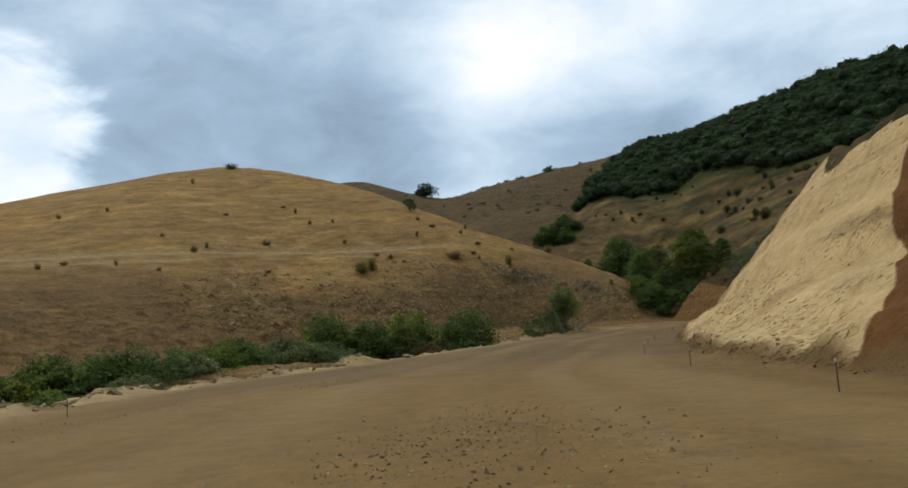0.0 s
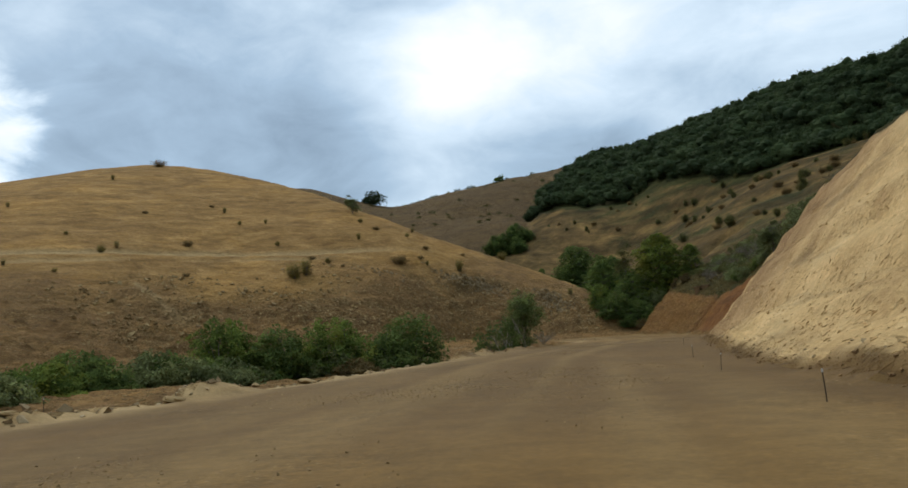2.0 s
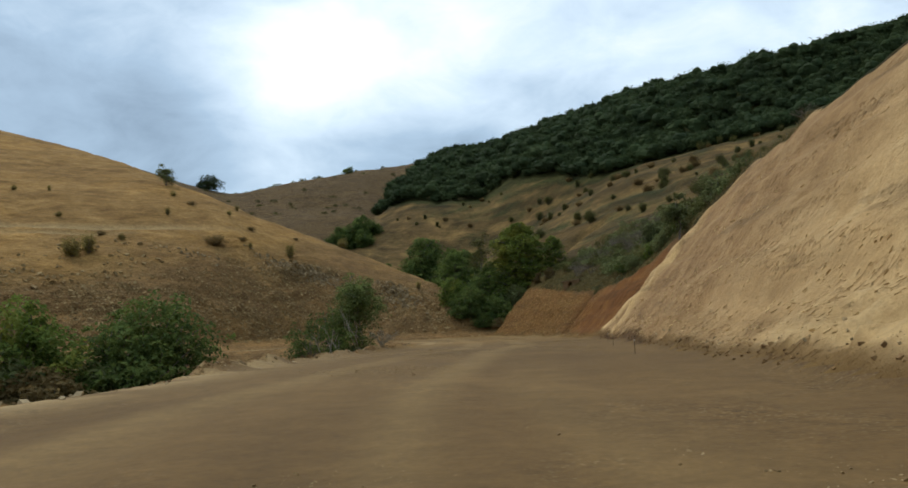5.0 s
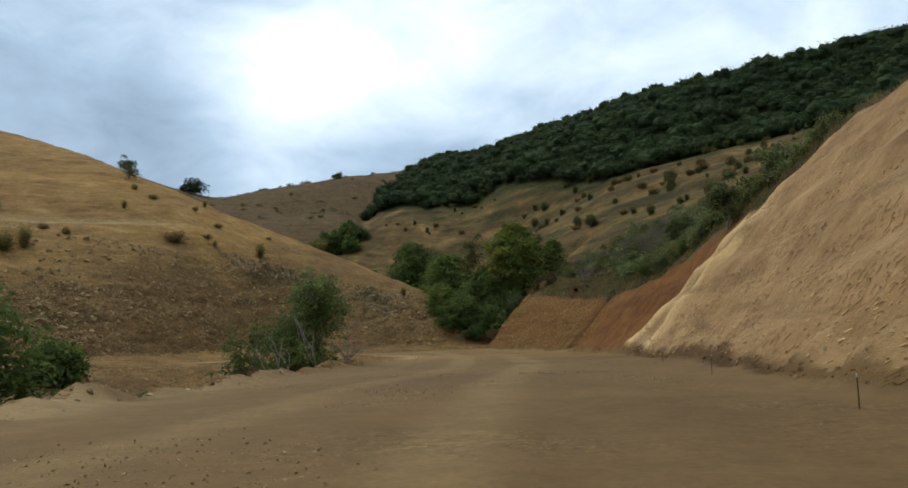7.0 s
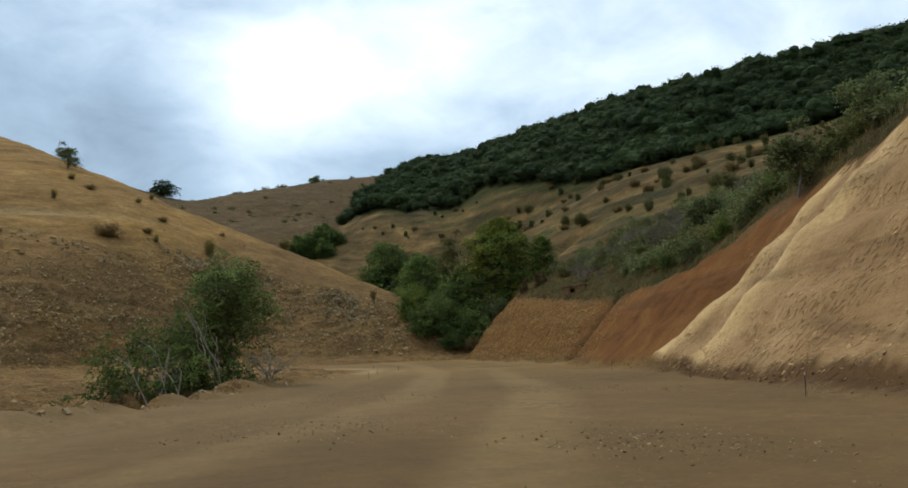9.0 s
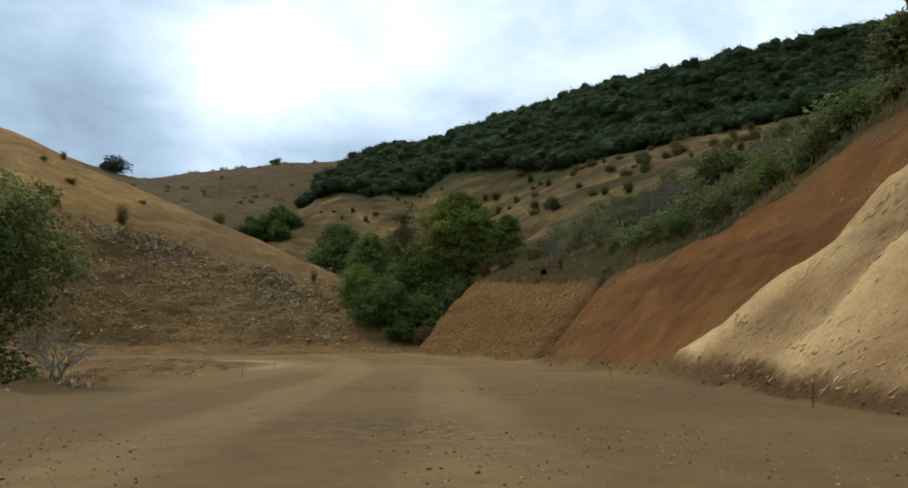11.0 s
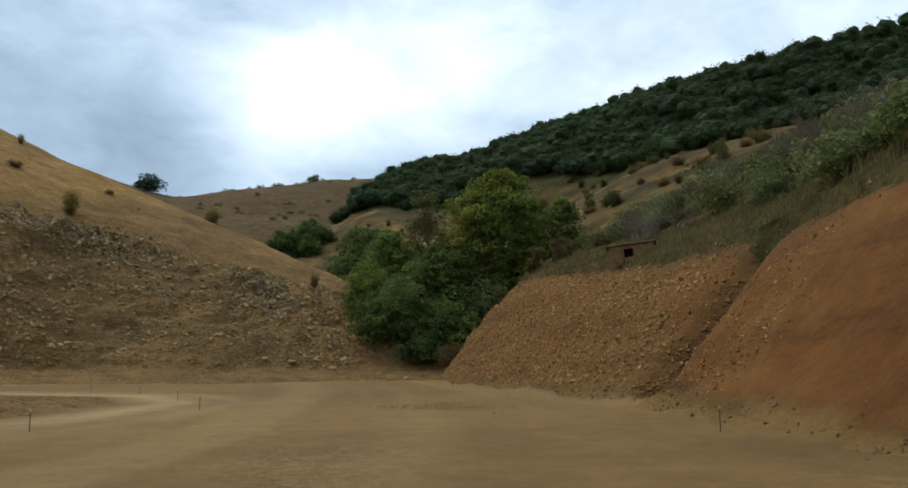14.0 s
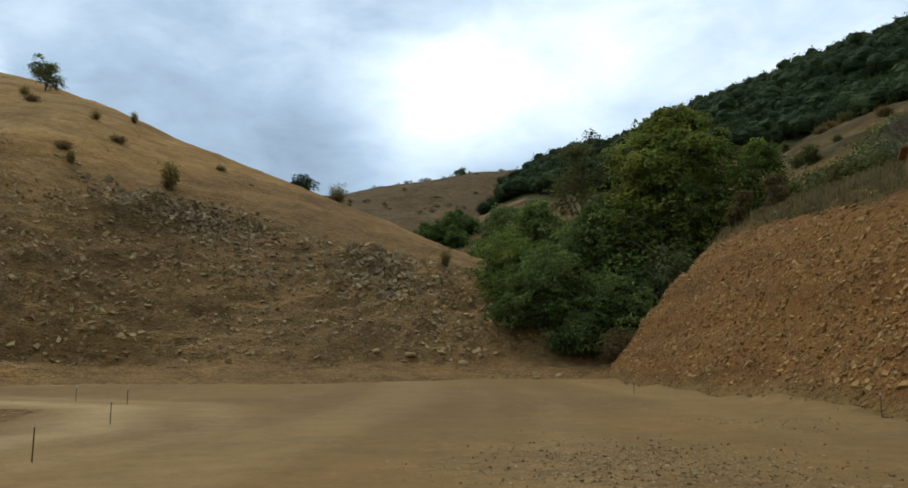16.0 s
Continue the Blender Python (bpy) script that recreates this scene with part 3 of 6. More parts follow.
def terrain(x, y):
    """Height with all its relief, the zone and the masks."""
    z, zone, out, toe = land(x, y)
    dist = np.hypot(x - 20, y - 80)
    hillside, cut, right, far = zone == 1, zone == 2, zone == 3, zone == 4
    rise = smooth(0.5, 6, z)
    swell = fbm(x, y, 34, 4) * 1.1 + fbm(x, y, 7, 4) * 0.4 * rise
    # trodden steps along the contour, and a cart track at one height
    step = np.abs(((z + fbm(x, y, 22, 4) * 4.5) / 2.4) % 1.0 - 0.5) * 0.45 * np.clip(0.4 + fbm(x, y, 30, 3) * 1.6, 0, 1)
    cart = np.exp(-(((z - 23.5 - fbm(x, y, 40, 2) * 1.2) / 0.7) ** 2)) * -0.55 * smooth(16, -16, x)
    cart = cart + np.exp(-(((z - 21.4 - fbm(x, y, 40, 2) * 1.2) / 0.55) ** 2)) * -0.4 * smooth(-2, -26, x) * smooth(-0.5, 0.2, fbm(x, y, 25, 2))
    craggy = smooth(18, 5, z) * smooth(-0.8, 1.4, z)
    strata = np.abs(((z * 0.8 + x * 0.12 + fbm(x, y, 6, 4) * 1.6)) % 1.0 - 0.5)
    stones = np.maximum(fbm(x, y, 2.0, 4), 0) * 1.2 * craggy + np.maximum(fbm(x, y + z, 5.5, 3), 0) * 0.9 * craggy + strata * 0.55 * craggy * np.clip(0.5 + fbm(x, y, 8, 3) * 1.5, 0, 1)
    hill_bump = swell * rise * smooth(0, 30, z + 4) + (step + cart) * smooth(7, 14, z) * smooth(80, 45, z) + stones + fbm(x, y, 2.5, 3) * 0.12
    outcrop = np.exp(-(((z - 12.6) / 1.6) ** 2)) * np.exp(-(((x - 18) / 8) ** 2)) + np.exp(-(((z - 8) / 2.2) ** 2)) * np.exp(-(((x - 36) / 5) ** 2)) * 0.8
    b, r = polar(x, y)
    contour = np.radians(b) * r
    shelf = 1 - 2 * np.abs(fbm(contour * 0.45 + z * 0.5, z * 1.5 - contour * 0.12, 1.7, 3))
    nib = 1 - 2 * np.abs(fbm(contour * 0.9, z * 1.7, 0.9, 2))
    crumble = np.clip(0.55 + 1.3 * fbm(x, y, 9, 3), 0, 1)
    hill_bump = hill_bump + (shelf * 0.5 + nib * 0.22) * craggy * crumble * smooth(-75, -20, x)
    hill_bump = hill_bump + outcrop * (0.5 + np.abs(fbm(x, y, 2.4, 4)) * 1.4 + shelf * 0.7 + nib * 0.3)
    rough_gully = (fbm(x, y, 5, 4) * 0.55 + np.abs(fbm(x, y, 1.8, 3)) * 0.35) * smooth(0.0, 3.0, out)
    bump = np.where(hillside, hill_bump + rough_gully * smooth(3, 0, z), 0)
    lip = np.abs(right_z(x, y) - np.where(toe > 0, road_z(x, y) + face_rise(toe, y), 0))
    lip = np.where((cut | right) & (toe < 80), smooth(0.1, 1.8, lip), 1.0)
    # the dug face: bucket marks, ledges, a washed-out rill
    along = y + x * 0.3
    gouge = fbm(along * 1.6 + z * 1.1, z * 0.55 - along * 0.2, 1.5, 3)
    teeth = np.abs(fbm(along * 2.2 - z * 0.8, z * 0.4, 0.9, 2))
    loose = smooth(112, 132, y + 1.5 * z)
    face = gouge * (0.05 + 0.08 * loose) + fbm(along * 0.6, z * 1.8, 5, 3) * (0.14 + 0.3 * loose) - teeth * (0.14 + 0.1 * loose) * smooth(5, 1.0, z) + fbm(x, y + z, 1.0, 3) * (0.06 + 0.1 * loose)
    ledge = (np.abs((z * 0.42 + along * 0.01 + fbm(x, y, 18, 2) * 0.3) % 1.0 - 0.5) - 0.25) * 0.8
    chunk = np.clip(1 - 2.2 * np.abs(fbm(along * 0.8 + z * 0.6, z * 1.1 - along * 0.5, 1.3, 3)), -1, 1) * 0.34 * smooth(124, 142, y) * np.clip(0.4 + 1.4 * fbm(x, y + z, 6, 3), 0, 1)
    torn = (1 - 2 * np.abs(fbm(along * 1.1 + z * 1.2, z * 0.7, 1.2, 2))) * 0.5 * smooth(2.4, 0.6, z - road_z(x, y)) * smooth(126, 112, y) * np.clip(0.5 + 1.2 * fbm(along, z * 0.3, 9, 2), 0, 1)
    rows = np.exp(-(((z - 3.4 - 0.02 * along + fbm(x, y, 8, 2)) / 0.35) ** 2)) + np.exp(-(((z - 6.3 - 0.03 * along + fbm(x, y, 9, 2)) / 0.4) ** 2))
    dents = -np.maximum(fbm(along * 1.6 + z * 1.3, z * 0.5 - along * 0.3, 0.8, 2), 0) * 0.9 * rows * smooth(120, 108, y)
    rill = np.exp(-(((y - 141.0 + 0.12 * z + fbm(x, y, 4, 2) * 0.7) / (0.8 + 0.05 * z)) ** 2)) * -1.6
    spur = np.exp(-(((y - 107.8 + z * 0.85) / 0.9) ** 2)) * 0.55 + np.exp(-(((y - 116.6 + np.interp(z + 0.7, [0, 0.9, 1.9, 3.4, 6, 9, 14], [0, 0.8, 2.3, 5.6, 8.4, 10.4, 12.5])) / 0.8) ** 2)) * 0.5
    bump = np.where(cut, ((face + ledge + spur + chunk + dents) * smooth(0.2, 2.2, toe) + torn * smooth(0.1, 0.7, toe)) * lip + rill * (1 + 0.6 * fbm(x, y + z, 1.4, 2)) * smooth(-0.1, 0.8, toe), bump)
    bump = np.where(right, lip * swell * 0.7 * smooth(0, 12, toe) + np.abs(fbm(x, y, 22, 3)) * 0.8 + fbm(x, y, 60, 3) * 3.0 * smooth(110, 240, dist) + (0.5 - np.abs(fbm((0.34 * x - 0.94 * y) * 0.16, 0.94 * x + 0.34 * y, 15, 3))) * 4.2 * smooth(110, 220, dist), bump)
    bump = bump + np.where(cut | right, (1 - lip) * 0.3 * fbm(x, y, 2.2, 3), 0)
    deep = smooth(-20, -140, np.hypot(x - 10, y - 60) - FAR_CREST(np.degrees(np.arctan2(x - 10, y - 60))))
    bump = np.where(far, fbm(x, y, 60, 5) * (1.2 + 4.0 * deep) - np.abs(fbm(x, y, 120, 4)) * 13.0 * deep, bump)
    # the graded surface: shallow ruts, and a low windrow of spoil along its outer edge
    lane = x - np.interp(y, PATH_Y, PATH_X)
    ruts = fbm(lane, y * 0.03, 1.3, 3) * 0.04 + fbm(x, y, 9, 3) * 0.05 + fbm(x, y, 1.5, 3) * 0.015
    heap = np.clip(0.14 + 0.9 * fbm(x, y, 2.6, 4), 0, 0.7)
    edge = smooth(144, 132, y) * (toe < -4)
    berm = np.exp(-((out - 0.2) / 1.0) ** 2) * heap * 0.95 * edge
    bump = np.where(zone == 0, ruts, bump) + np.where((zone == 0) | (hillside & (z < 1)), berm, 0)
    foot = np.exp(-((toe - 0.2) / 0.55) ** 2) * np.clip(0.16 + 0.4 * fbm(x, y, 2.2, 3), 0, 1) * smooth(184, 174, y)
    bump = bump + np.where((zone == 0) | cut, foot, 0) * (toe > -3)
    z0 = z
    z = z + bump
    # masks of bare soil, rock, cut colours, damp earth with the darkened rill, wheel tracks
    bare = smooth(27, 1, z - fbm(x, y, 30, 4) * 12) * 0.95
    bare = np.where(far, 0.95 + fbm(x, y, 70, 3) * 0.3, bare)
    rock = outcrop * 0.9 + 0.5 * craggy * smooth(-60, -10, x) * np.clip(fbm(x, y, 12, 3) + 0.4, 0, 1)
    border = 118.4 - np.interp(z0 + 0.7, [0, 0.9, 1.9, 3.4, 6, 9, 14], [0, 0.8, 2.3, 5.6, 8.4, 10.4, 12.5])
    pale = smooth(1.6, -1.6, y - border + fbm(x, y, 6, 4) * 2.5) * smooth(-0.8, 0.8, y - np.interp(z0, [0, 1, 2, 3.5, 6, 12], [15.6, 17.7, 20.2, 23.8, 27, 34]) + fbm(x, y, 5, 3) * 1.4)
    streaks = smooth(0.2, 0.55, fbm(along + z0 * 1.6, z0 * 0.15, 5, 3)) * 0.5 * smooth(128, 134, y) * smooth(146, 140, y)
    pale = np.clip(pale + streaks, 0, 1)
    stony = smooth(130, 150, y + fbm(x, y, 10, 3) * 8)
    # darker colour along the rill, carried by the mask of the damp toe
    rill_dark = np.exp(-(((y - 141.0 + 0.12 * z0 + fbm(x, y, 4, 2) * 0.7) / (1.0 + 0.05 * z0)) ** 2)) * 0.9 * cut
    damp_and_rill = smooth(0.3, 0.16, np.maximum(toe - 0.15, (0.15 - toe) * 0.5) + fbm(x, y, 2.5, 3) * 0.14) * (1 - 0.8 * smooth(110, 122, y)) * (0.5 + 0.5 * smooth(70, 85, y)) * smooth(188, 178, y)
    damp_and_rill = np.maximum(damp_and_rill, rill_dark)
    track = np.clip(fbm(lane * 1.0, y * 0.02 + x * 0.01, 2.2, 3) * 2.2 + 0.05, 0, 1) * smooth(-13, -4, lane) * smooth(10, 5, lane) + 0.7 * smooth(2.5, 0.5, np.abs(out + 2.2)) * (y > 140)
    # darker, browner road colour from about y 30 on, weaker past y 120
    browner = smooth(24, 34, y - 0.2 * lane + fbm(x, y, 8, 3) * 3) * (0.4 + 0.6 * smooth(135, 105, y)) * 0.95
    lanes = (np.exp(-((out + 2.0 + 0.5 * fbm(x, y, 20, 2)) / 1.0) ** 2) + 0.5 * np.exp(-((out + 4.6) / 0.7) ** 2)) * smooth(150, 162, y + 0.6 * x) * smooth(44, 28, x) * 0.55
    spoil = np.exp(-((out - 0.3) / 1.7) ** 2) * smooth(-0.3, 0.15, 0.1 + 0.75 * fbm(x, y, 3.2, 4)) * edge * smooth(110, 60, y)
    spoil = np.maximum(spoil, np.where(zone == 0, lanes, 0))
    green = 0.18 * smooth(160, 60, dist) + smooth(44, 66, z) * smooth(210, 260, dist) * smooth(12, 20, np.degrees(np.arctan2(x - 10, y - 60))) * 0.25 + smooth(60, 15, toe) * 0.22 + 0.24 - 0.35 * smooth(9, 2, toe) * smooth(140, 150, y)
    # a bare scar down the hillside, and the cart track's pale bed
    s = np.clip(((x + 49) * 13 - (y - 172) * 15) / 394, 0, 1)
    scar = np.exp(-((np.hypot(x + 49 - 13 * s, y - 172 + 15 * s) / (0.6 + 1.1 * s)) ** 2)) * (0.95 - 0.45 * s)
    spoil = np.maximum(spoil, np.where(hillside, scar - cart * 2.0, 0))
    bearing = np.degrees(np.arctan2(x - 10, y - 60))
    green = green + smooth(-12, 4, np.hypot(x - 10, y - 60) - np.interp(bearing, WOODS_B, WOODS_R)) * right
    sod = smooth(0.8, 0.0, right_z(x, y) - z0 + fbm(x, y, 4, 3) * 0.5) * cut * (0.25 + 0.75 * smooth(60, 110, y))
    return z, zone, dict(bare=bare, rock=rock, pale=pale, stony=stony, damp_and_rill=damp_and_rill, track=track, browner=browner, green=green, spoil=spoil, turf=sod, floor=smooth(0.45, 0.05, toe + fbm(x, y, 1.6, 3) * 0.25), tan=smooth(52, 84, y + fbm(x, y, 15, 3) * 12) * (1 - 0.9 * np.exp(-(((y - 107.8 + z0 * 0.85 + fbm(x, y, 3, 3)) / 1.2) ** 2)) - 0.9 * np.exp(-(((y - border + 1.8 + fbm(x, y, 3, 3)) / 1.1) ** 2))))


def spacing(lo, hi, step, limit, growth=1.07):
    mid = np.arange(lo, hi + step, step)
    side, d, p = [], step, 0.0
    while p < limit:
        d *= growth
        p += d
        side.append(p)
    side = np.array(side)
    return np.concatenate((lo - side[::-1], mid, mid[-1] + side))


XS, YS = spacing(-62, 58, 0.3, 2600), spacing(6, 202, 0.33, 2600)
GX, GY = np.meshgrid(XS, YS)
GZ, ZONE, MASKS = terrain(GX, GY)
PTS = np.stack((GX, GY, GZ), -1).reshape(-1, 3)


def height(x, y):
    """Height of the finished ground at a point."""
    i = int(np.clip(np.searchsorted(XS, x) - 1, 0, len(XS) - 2))
    j = int(np.clip(np.searchsorted(YS, y) - 1, 0, len(YS) - 2))
    u, v = (x - XS[i]) / (XS[i + 1] - XS[i]), (y - YS[j]) / (YS[j + 1] - YS[j])
    return float((GZ[j, i] * (1 - u) + GZ[j, i + 1] * u) * (1 - v) + (GZ[j + 1, i] * (1 - u) + GZ[j + 1, i + 1] * u) * v)


def heights(x, y):
    i = np.clip(np.searchsorted(XS, x) - 1, 0, len(XS) - 2)
    j = np.clip(np.searchsorted(YS, y) - 1, 0, len(YS) - 2)
    u, v = (x - XS[i]) / (XS[i + 1] - XS[i]), (y - YS[j]) / (YS[j + 1] - YS[j])
    return (GZ[j, i] * (1 - u) + GZ[j, i + 1] * u) * (1 - v) + (GZ[j + 1, i] * (1 - u) + GZ[j + 1, i + 1] * u) * v


def fast_mesh(name, verts, faces, material, smooth_faces=True, attrs=None):
    """A mesh from arrays; faces all with the same number of corners."""
    verts, faces = np.asarray(verts, np.float32), np.asarray(faces, np.int32)
    me = bpy.data.meshes.new(name)
    n, k = faces.shape
    me.vertices.add(len(verts))
    me.vertices.foreach_set("co", verts.ravel())
    me.loops.add(n * k)
    me.loops.foreach_set("vertex_index", faces.ravel())
    me.polygons.add(n)
    me.polygons.foreach_set("loop_start", np.arange(0, n * k, k, dtype=np.int32))
    me.polygons.foreach_set("use_smooth", np.full(n, smooth_faces))
    for key, val in (attrs or {}).items():
        a = me.attributes.new(key, "FLOAT", "POINT")
        a.data.foreach_set("value", np.asarray(val, np.float32).ravel())
    me.update(calc_edges=True)
    me.validate()
    me.materials.append(material)
    return me


ny, nx = GX.shape
corner = (np.arange(ny - 1)[:, None] * nx + np.arange(nx - 1)[None, :])
QUADS = np.stack((corner, corner + 1, corner + nx + 1, corner + nx), -1).reshape(-1, 4)
CELL = np.maximum.reduce([ZONE[:-1, :-1], ZONE[1:, :-1], ZONE[:-1, 1:], ZONE[1:, 1:]]).reshape(-1)
SETTING = [
    (0, "road", ROAD, ("track", "browner", "spoil", "damp_and_rill"), "graded brown earth road with wheel tracks and gravel", "road"),
    (1, "hillside", HILL, ("bare", "rock", "spoil"), "bare rounded hill of dry yellow grass over stony soil", "hill"),
    (2, "cut_slope", CUT, ("pale", "stony", "damp_and_rill", "tan", "turf", "floor"), "steep freshly dug roadside cut of pale and red earth", "embankment"),
    (3, "wooded_slope", SLOPE, ("green",), "long slope of dry grass and scrub below dark woods", "hill"),
    (4, "far_hill", HEATH, ("bare", "rock", "spoil"), "distant bare brown hill at the head of the valley", "hill"),
]
for number, name, material, masks, label, category in SETTING:
    faces = QUADS[CELL == number]
    used, faces = np.unique(faces, return_inverse=True)
    attrs = {k: MASKS[k].reshape(-1)[used] for k in masks}
    ob = new(name, fast_mesh(name, PTS[used], faces.reshape(-1, 4), material, True, attrs))
    tagged(ob, label, category, kind="structure")


# ---- makers of things ----
OUTLINE = road_outline()


def patchy(x, y, size):
    return float(fbm(np.array(x), np.array(y), size, 3))


def part(name, mesh, parent, label=""):
    """A mesh as one part of a thing."""
    ob = new(name, mesh)
    ob.parent = parent
    return tagged(ob, label)


def thing(name, label, category, group=""):
    return tagged(new(name), label, category, group)


def rotate_towards(rng, normals):
    """Two unit vectors across each normal, turned at random."""
    ref = rng.normal(size=normals.shape)
    u = np.cross(normals, ref)
    u /= np.linalg.norm(u, axis=1, keepdims=True) + 1e-9
    return u, np.cross(normals, u)


def leaves(rng, lobes, sprays, per, spread, size, droop=0.35, inner=0.6, flat=0.3, up=0.9, stray=0.12):
    """Leaf quads in sprays over the shells of ellipsoids. Lobes are rows of x, y, z, rx, ry, rz."""
    lobes = np.array(lobes, float)
    area = lobes[:, 3] * lobes[:, 4] + lobes[:, 5] * lobes[:, 3]
    pick = rng.choice(len(lobes), sprays, p=area / area.sum())
    d = rng.normal(size=(sprays, 3))
    d[:, 2] = d[:, 2] * 0.9 + 0.12
    d /= np.linalg.norm(d, axis=1, keepdims=True)
    depth = inner + (1.05 - inner) * rng.rand(sprays, 1) ** 0.6
    shoot = rng.rand(sprays, 1) < stray
    depth = np.where(shoot, 1.0 + 0.35 * rng.rand(sprays, 1), depth)
    centre = lobes[pick, :3] + d * lobes[pick, 3:] * depth
    # random tone; skylight on upward-facing sprays is painted in as a paler tone
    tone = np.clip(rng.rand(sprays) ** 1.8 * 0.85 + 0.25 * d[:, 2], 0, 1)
    return fans(rng, centre, d * 0.55 + np.array([0, 0, up]), tone, per, spread, size, droop, flat)


def fans(rng, centre, fan, tone, per, spread, size, droop=0.35, flat=0.3):
    """Leaf quads in flat, drooping fans at the given centres."""
    sprays = len(centre)
    fan = fan + rng.normal(size=fan.shape) * 0.25
    fan /= np.linalg.norm(fan, axis=1, keepdims=True)
    u, v = rotate_towards(rng, fan)
    n = sprays * per
    r = spread * np.sqrt(rng.rand(sprays, per, 1)) * (0.6 + 0.8 * rng.rand(sprays, 1, 1))
    a = rng.rand(sprays, per, 1) * 2 * np.pi
    off = u[:, None] * r * np.cos(a) + v[:, None] * r * np.sin(a) + fan[:, None] * rng.normal(size=(sprays, per, 1)) * spread * flat
    off[..., 2] -= droop * (r[..., 0] ** 2) / spread
    p = (centre[:, None] + off).reshape(n, 3)
    nrm = np.repeat(fan, per, 0) + rng.normal(size=(n, 3)) * 0.45
    nrm /= np.linalg.norm(nrm, axis=1, keepdims=True)
    s, t = rotate_towards(rng, nrm)
    k = size * (0.6 + 0.8 * rng.rand(n, 1))
    s, t = s * k, t * k * 0.55
    bend = nrm * k * 0.18
    verts = np.stack((p - s * 0.5, p + t * 0.5 + bend * 0.4, p + s * 0.5 - bend, p - t * 0.5 + bend * 0.4), 1).reshape(-1, 3)
    return verts, np.arange(n * 4).reshape(n, 4), np.repeat(tone, per * 4)


def tube(points, radii, sides=6):
    """A tapered branch along points, as verts and quads."""
    points = np.array(points, float)
    verts, faces = [], []
    for i, (p, r) in enumerate(zip(points, radii)):
        d = points[min(i + 1, len(points) - 1)] - points[max(i - 1, 0)]
        d /= np.linalg.norm(d) + 1e-9
        u = np.cross(d, (0.31, 0.92, 0.24))
        u /= np.linalg.norm(u) + 1e-9
        v = np.cross(d, u)
        for k in range(sides):
            a = 2 * np.pi * k / sides
            verts.append(p + r * (u * np.cos(a) + v * np.sin(a)))
    for i in range(len(points) - 1):
        for k in range(sides):
            q = (k + 1) % sides
            faces.append((i * sides + k, i * sides + q, (i + 1) * sides + q, (i + 1) * sides + k))
    return np.array(verts), np.array(faces)


def join(pieces):
    verts, faces, base = [], [], 0
    for v, f in pieces:
        verts.append(v)
        faces.append(f + base)
        base += len(v)
    return np.concatenate(verts), np.concatenate(faces)


def branch(rng, start, end, r0, r1, sag=0.1, steps=5, sides=6):
    start, end = np.array(start, float), np.array(end, float)
    t = np.linspace(0, 1, steps)[:, None]
    length = np.linalg.norm(end - start)
    bow = rng.normal(size=3) * length * 0.08
    pts = start + (end - start) * t + bow * np.sin(np.pi * t) + rng.normal(size=(steps, 3)) * length * 0.02 * np.sin(np.pi * t)
    pts[:, 2] += sag * length * np.sin(np.pi * t[:, 0])
    return tube(pts, np.linspace(r0, r1, steps), sides)


def lobes_for(rng, width, height, low, count, flatten=0.8):
    """Overlapping, uneven ellipsoids that fill a crown from low to height."""
    out = []
    for k in range(count):
        f = (k + 0.5) / count
        z = low + (height - low) * (0.16 + 0.66 * f)
        reach = width * 0.5 * (1 - 0.75 * abs(f - 0.36) ** 1.3) * 0.74
        a = k * 2.4 + rng.rand() * 1.2
        r = width * (0.09 + 0.18 * rng.rand()) * (1.15 - 0.4 * f)
        q = 0.35 + 0.65 * rng.rand()
        out.append((math.cos(a) * reach * q, math.sin(a) * reach * q, z + rng.normal() * 0.07 * height, r, r * rng.uniform(0.8, 1.2), r * flatten * rng.uniform(0.8, 1.25)))
    return out


def bush(name, seed, width, height, leaf, label, category="bush", size=0.24, density=1.0, stems=9, group="", stem_mat=None, count=8):
    """A many-stemmed bush: stems that fork, and a crown of sprays."""
    rng = np.random.RandomState(seed)
    root = thing(name, label, category, group)
    lobes = lobes_for(rng, width, height, 0.0, count)
    pieces = []
    for k in range(stems):
        c = lobes[k % len(lobes)]
        foot = rng.normal(size=3) * width * 0.06
        foot[2] = -0.25
        tip = np.array(c[:3]) + rng.normal(size=3) * 0.25 * c[3]
        pieces.append(branch(rng, foot, tip, 0.035 + 0.011 * height, 0.012, 0.05))
        for _ in range(3):
            mid = foot + (tip - foot) * (0.4 + 0.4 * rng.rand())
            pieces.append(branch(rng, mid, mid + rng.normal(size=3) * 0.3 * c[3] + np.array([0, 0, c[3] * 0.5]), 0.02 + 0.004 * height, 0.006, 0.05, 4, 5))
    v, f = join(pieces)
    part("woody_frame", fast_mesh("woody_frame", v, f, stem_mat or BARK), root)
    sprays = int(50 * width * height * density / (size / 0.24) ** 1.3)
    v, f, tone = leaves(rng, lobes, sprays, 13, size * 2.3, size, inner=0.3, stray=0.25, flat=0.16)
    v[:, 2] = np.maximum(v[:, 2], -0.1)
    part("foliage", fast_mesh("foliage", v, f, leaf, False, dict(tone=tone)), root)
    return root


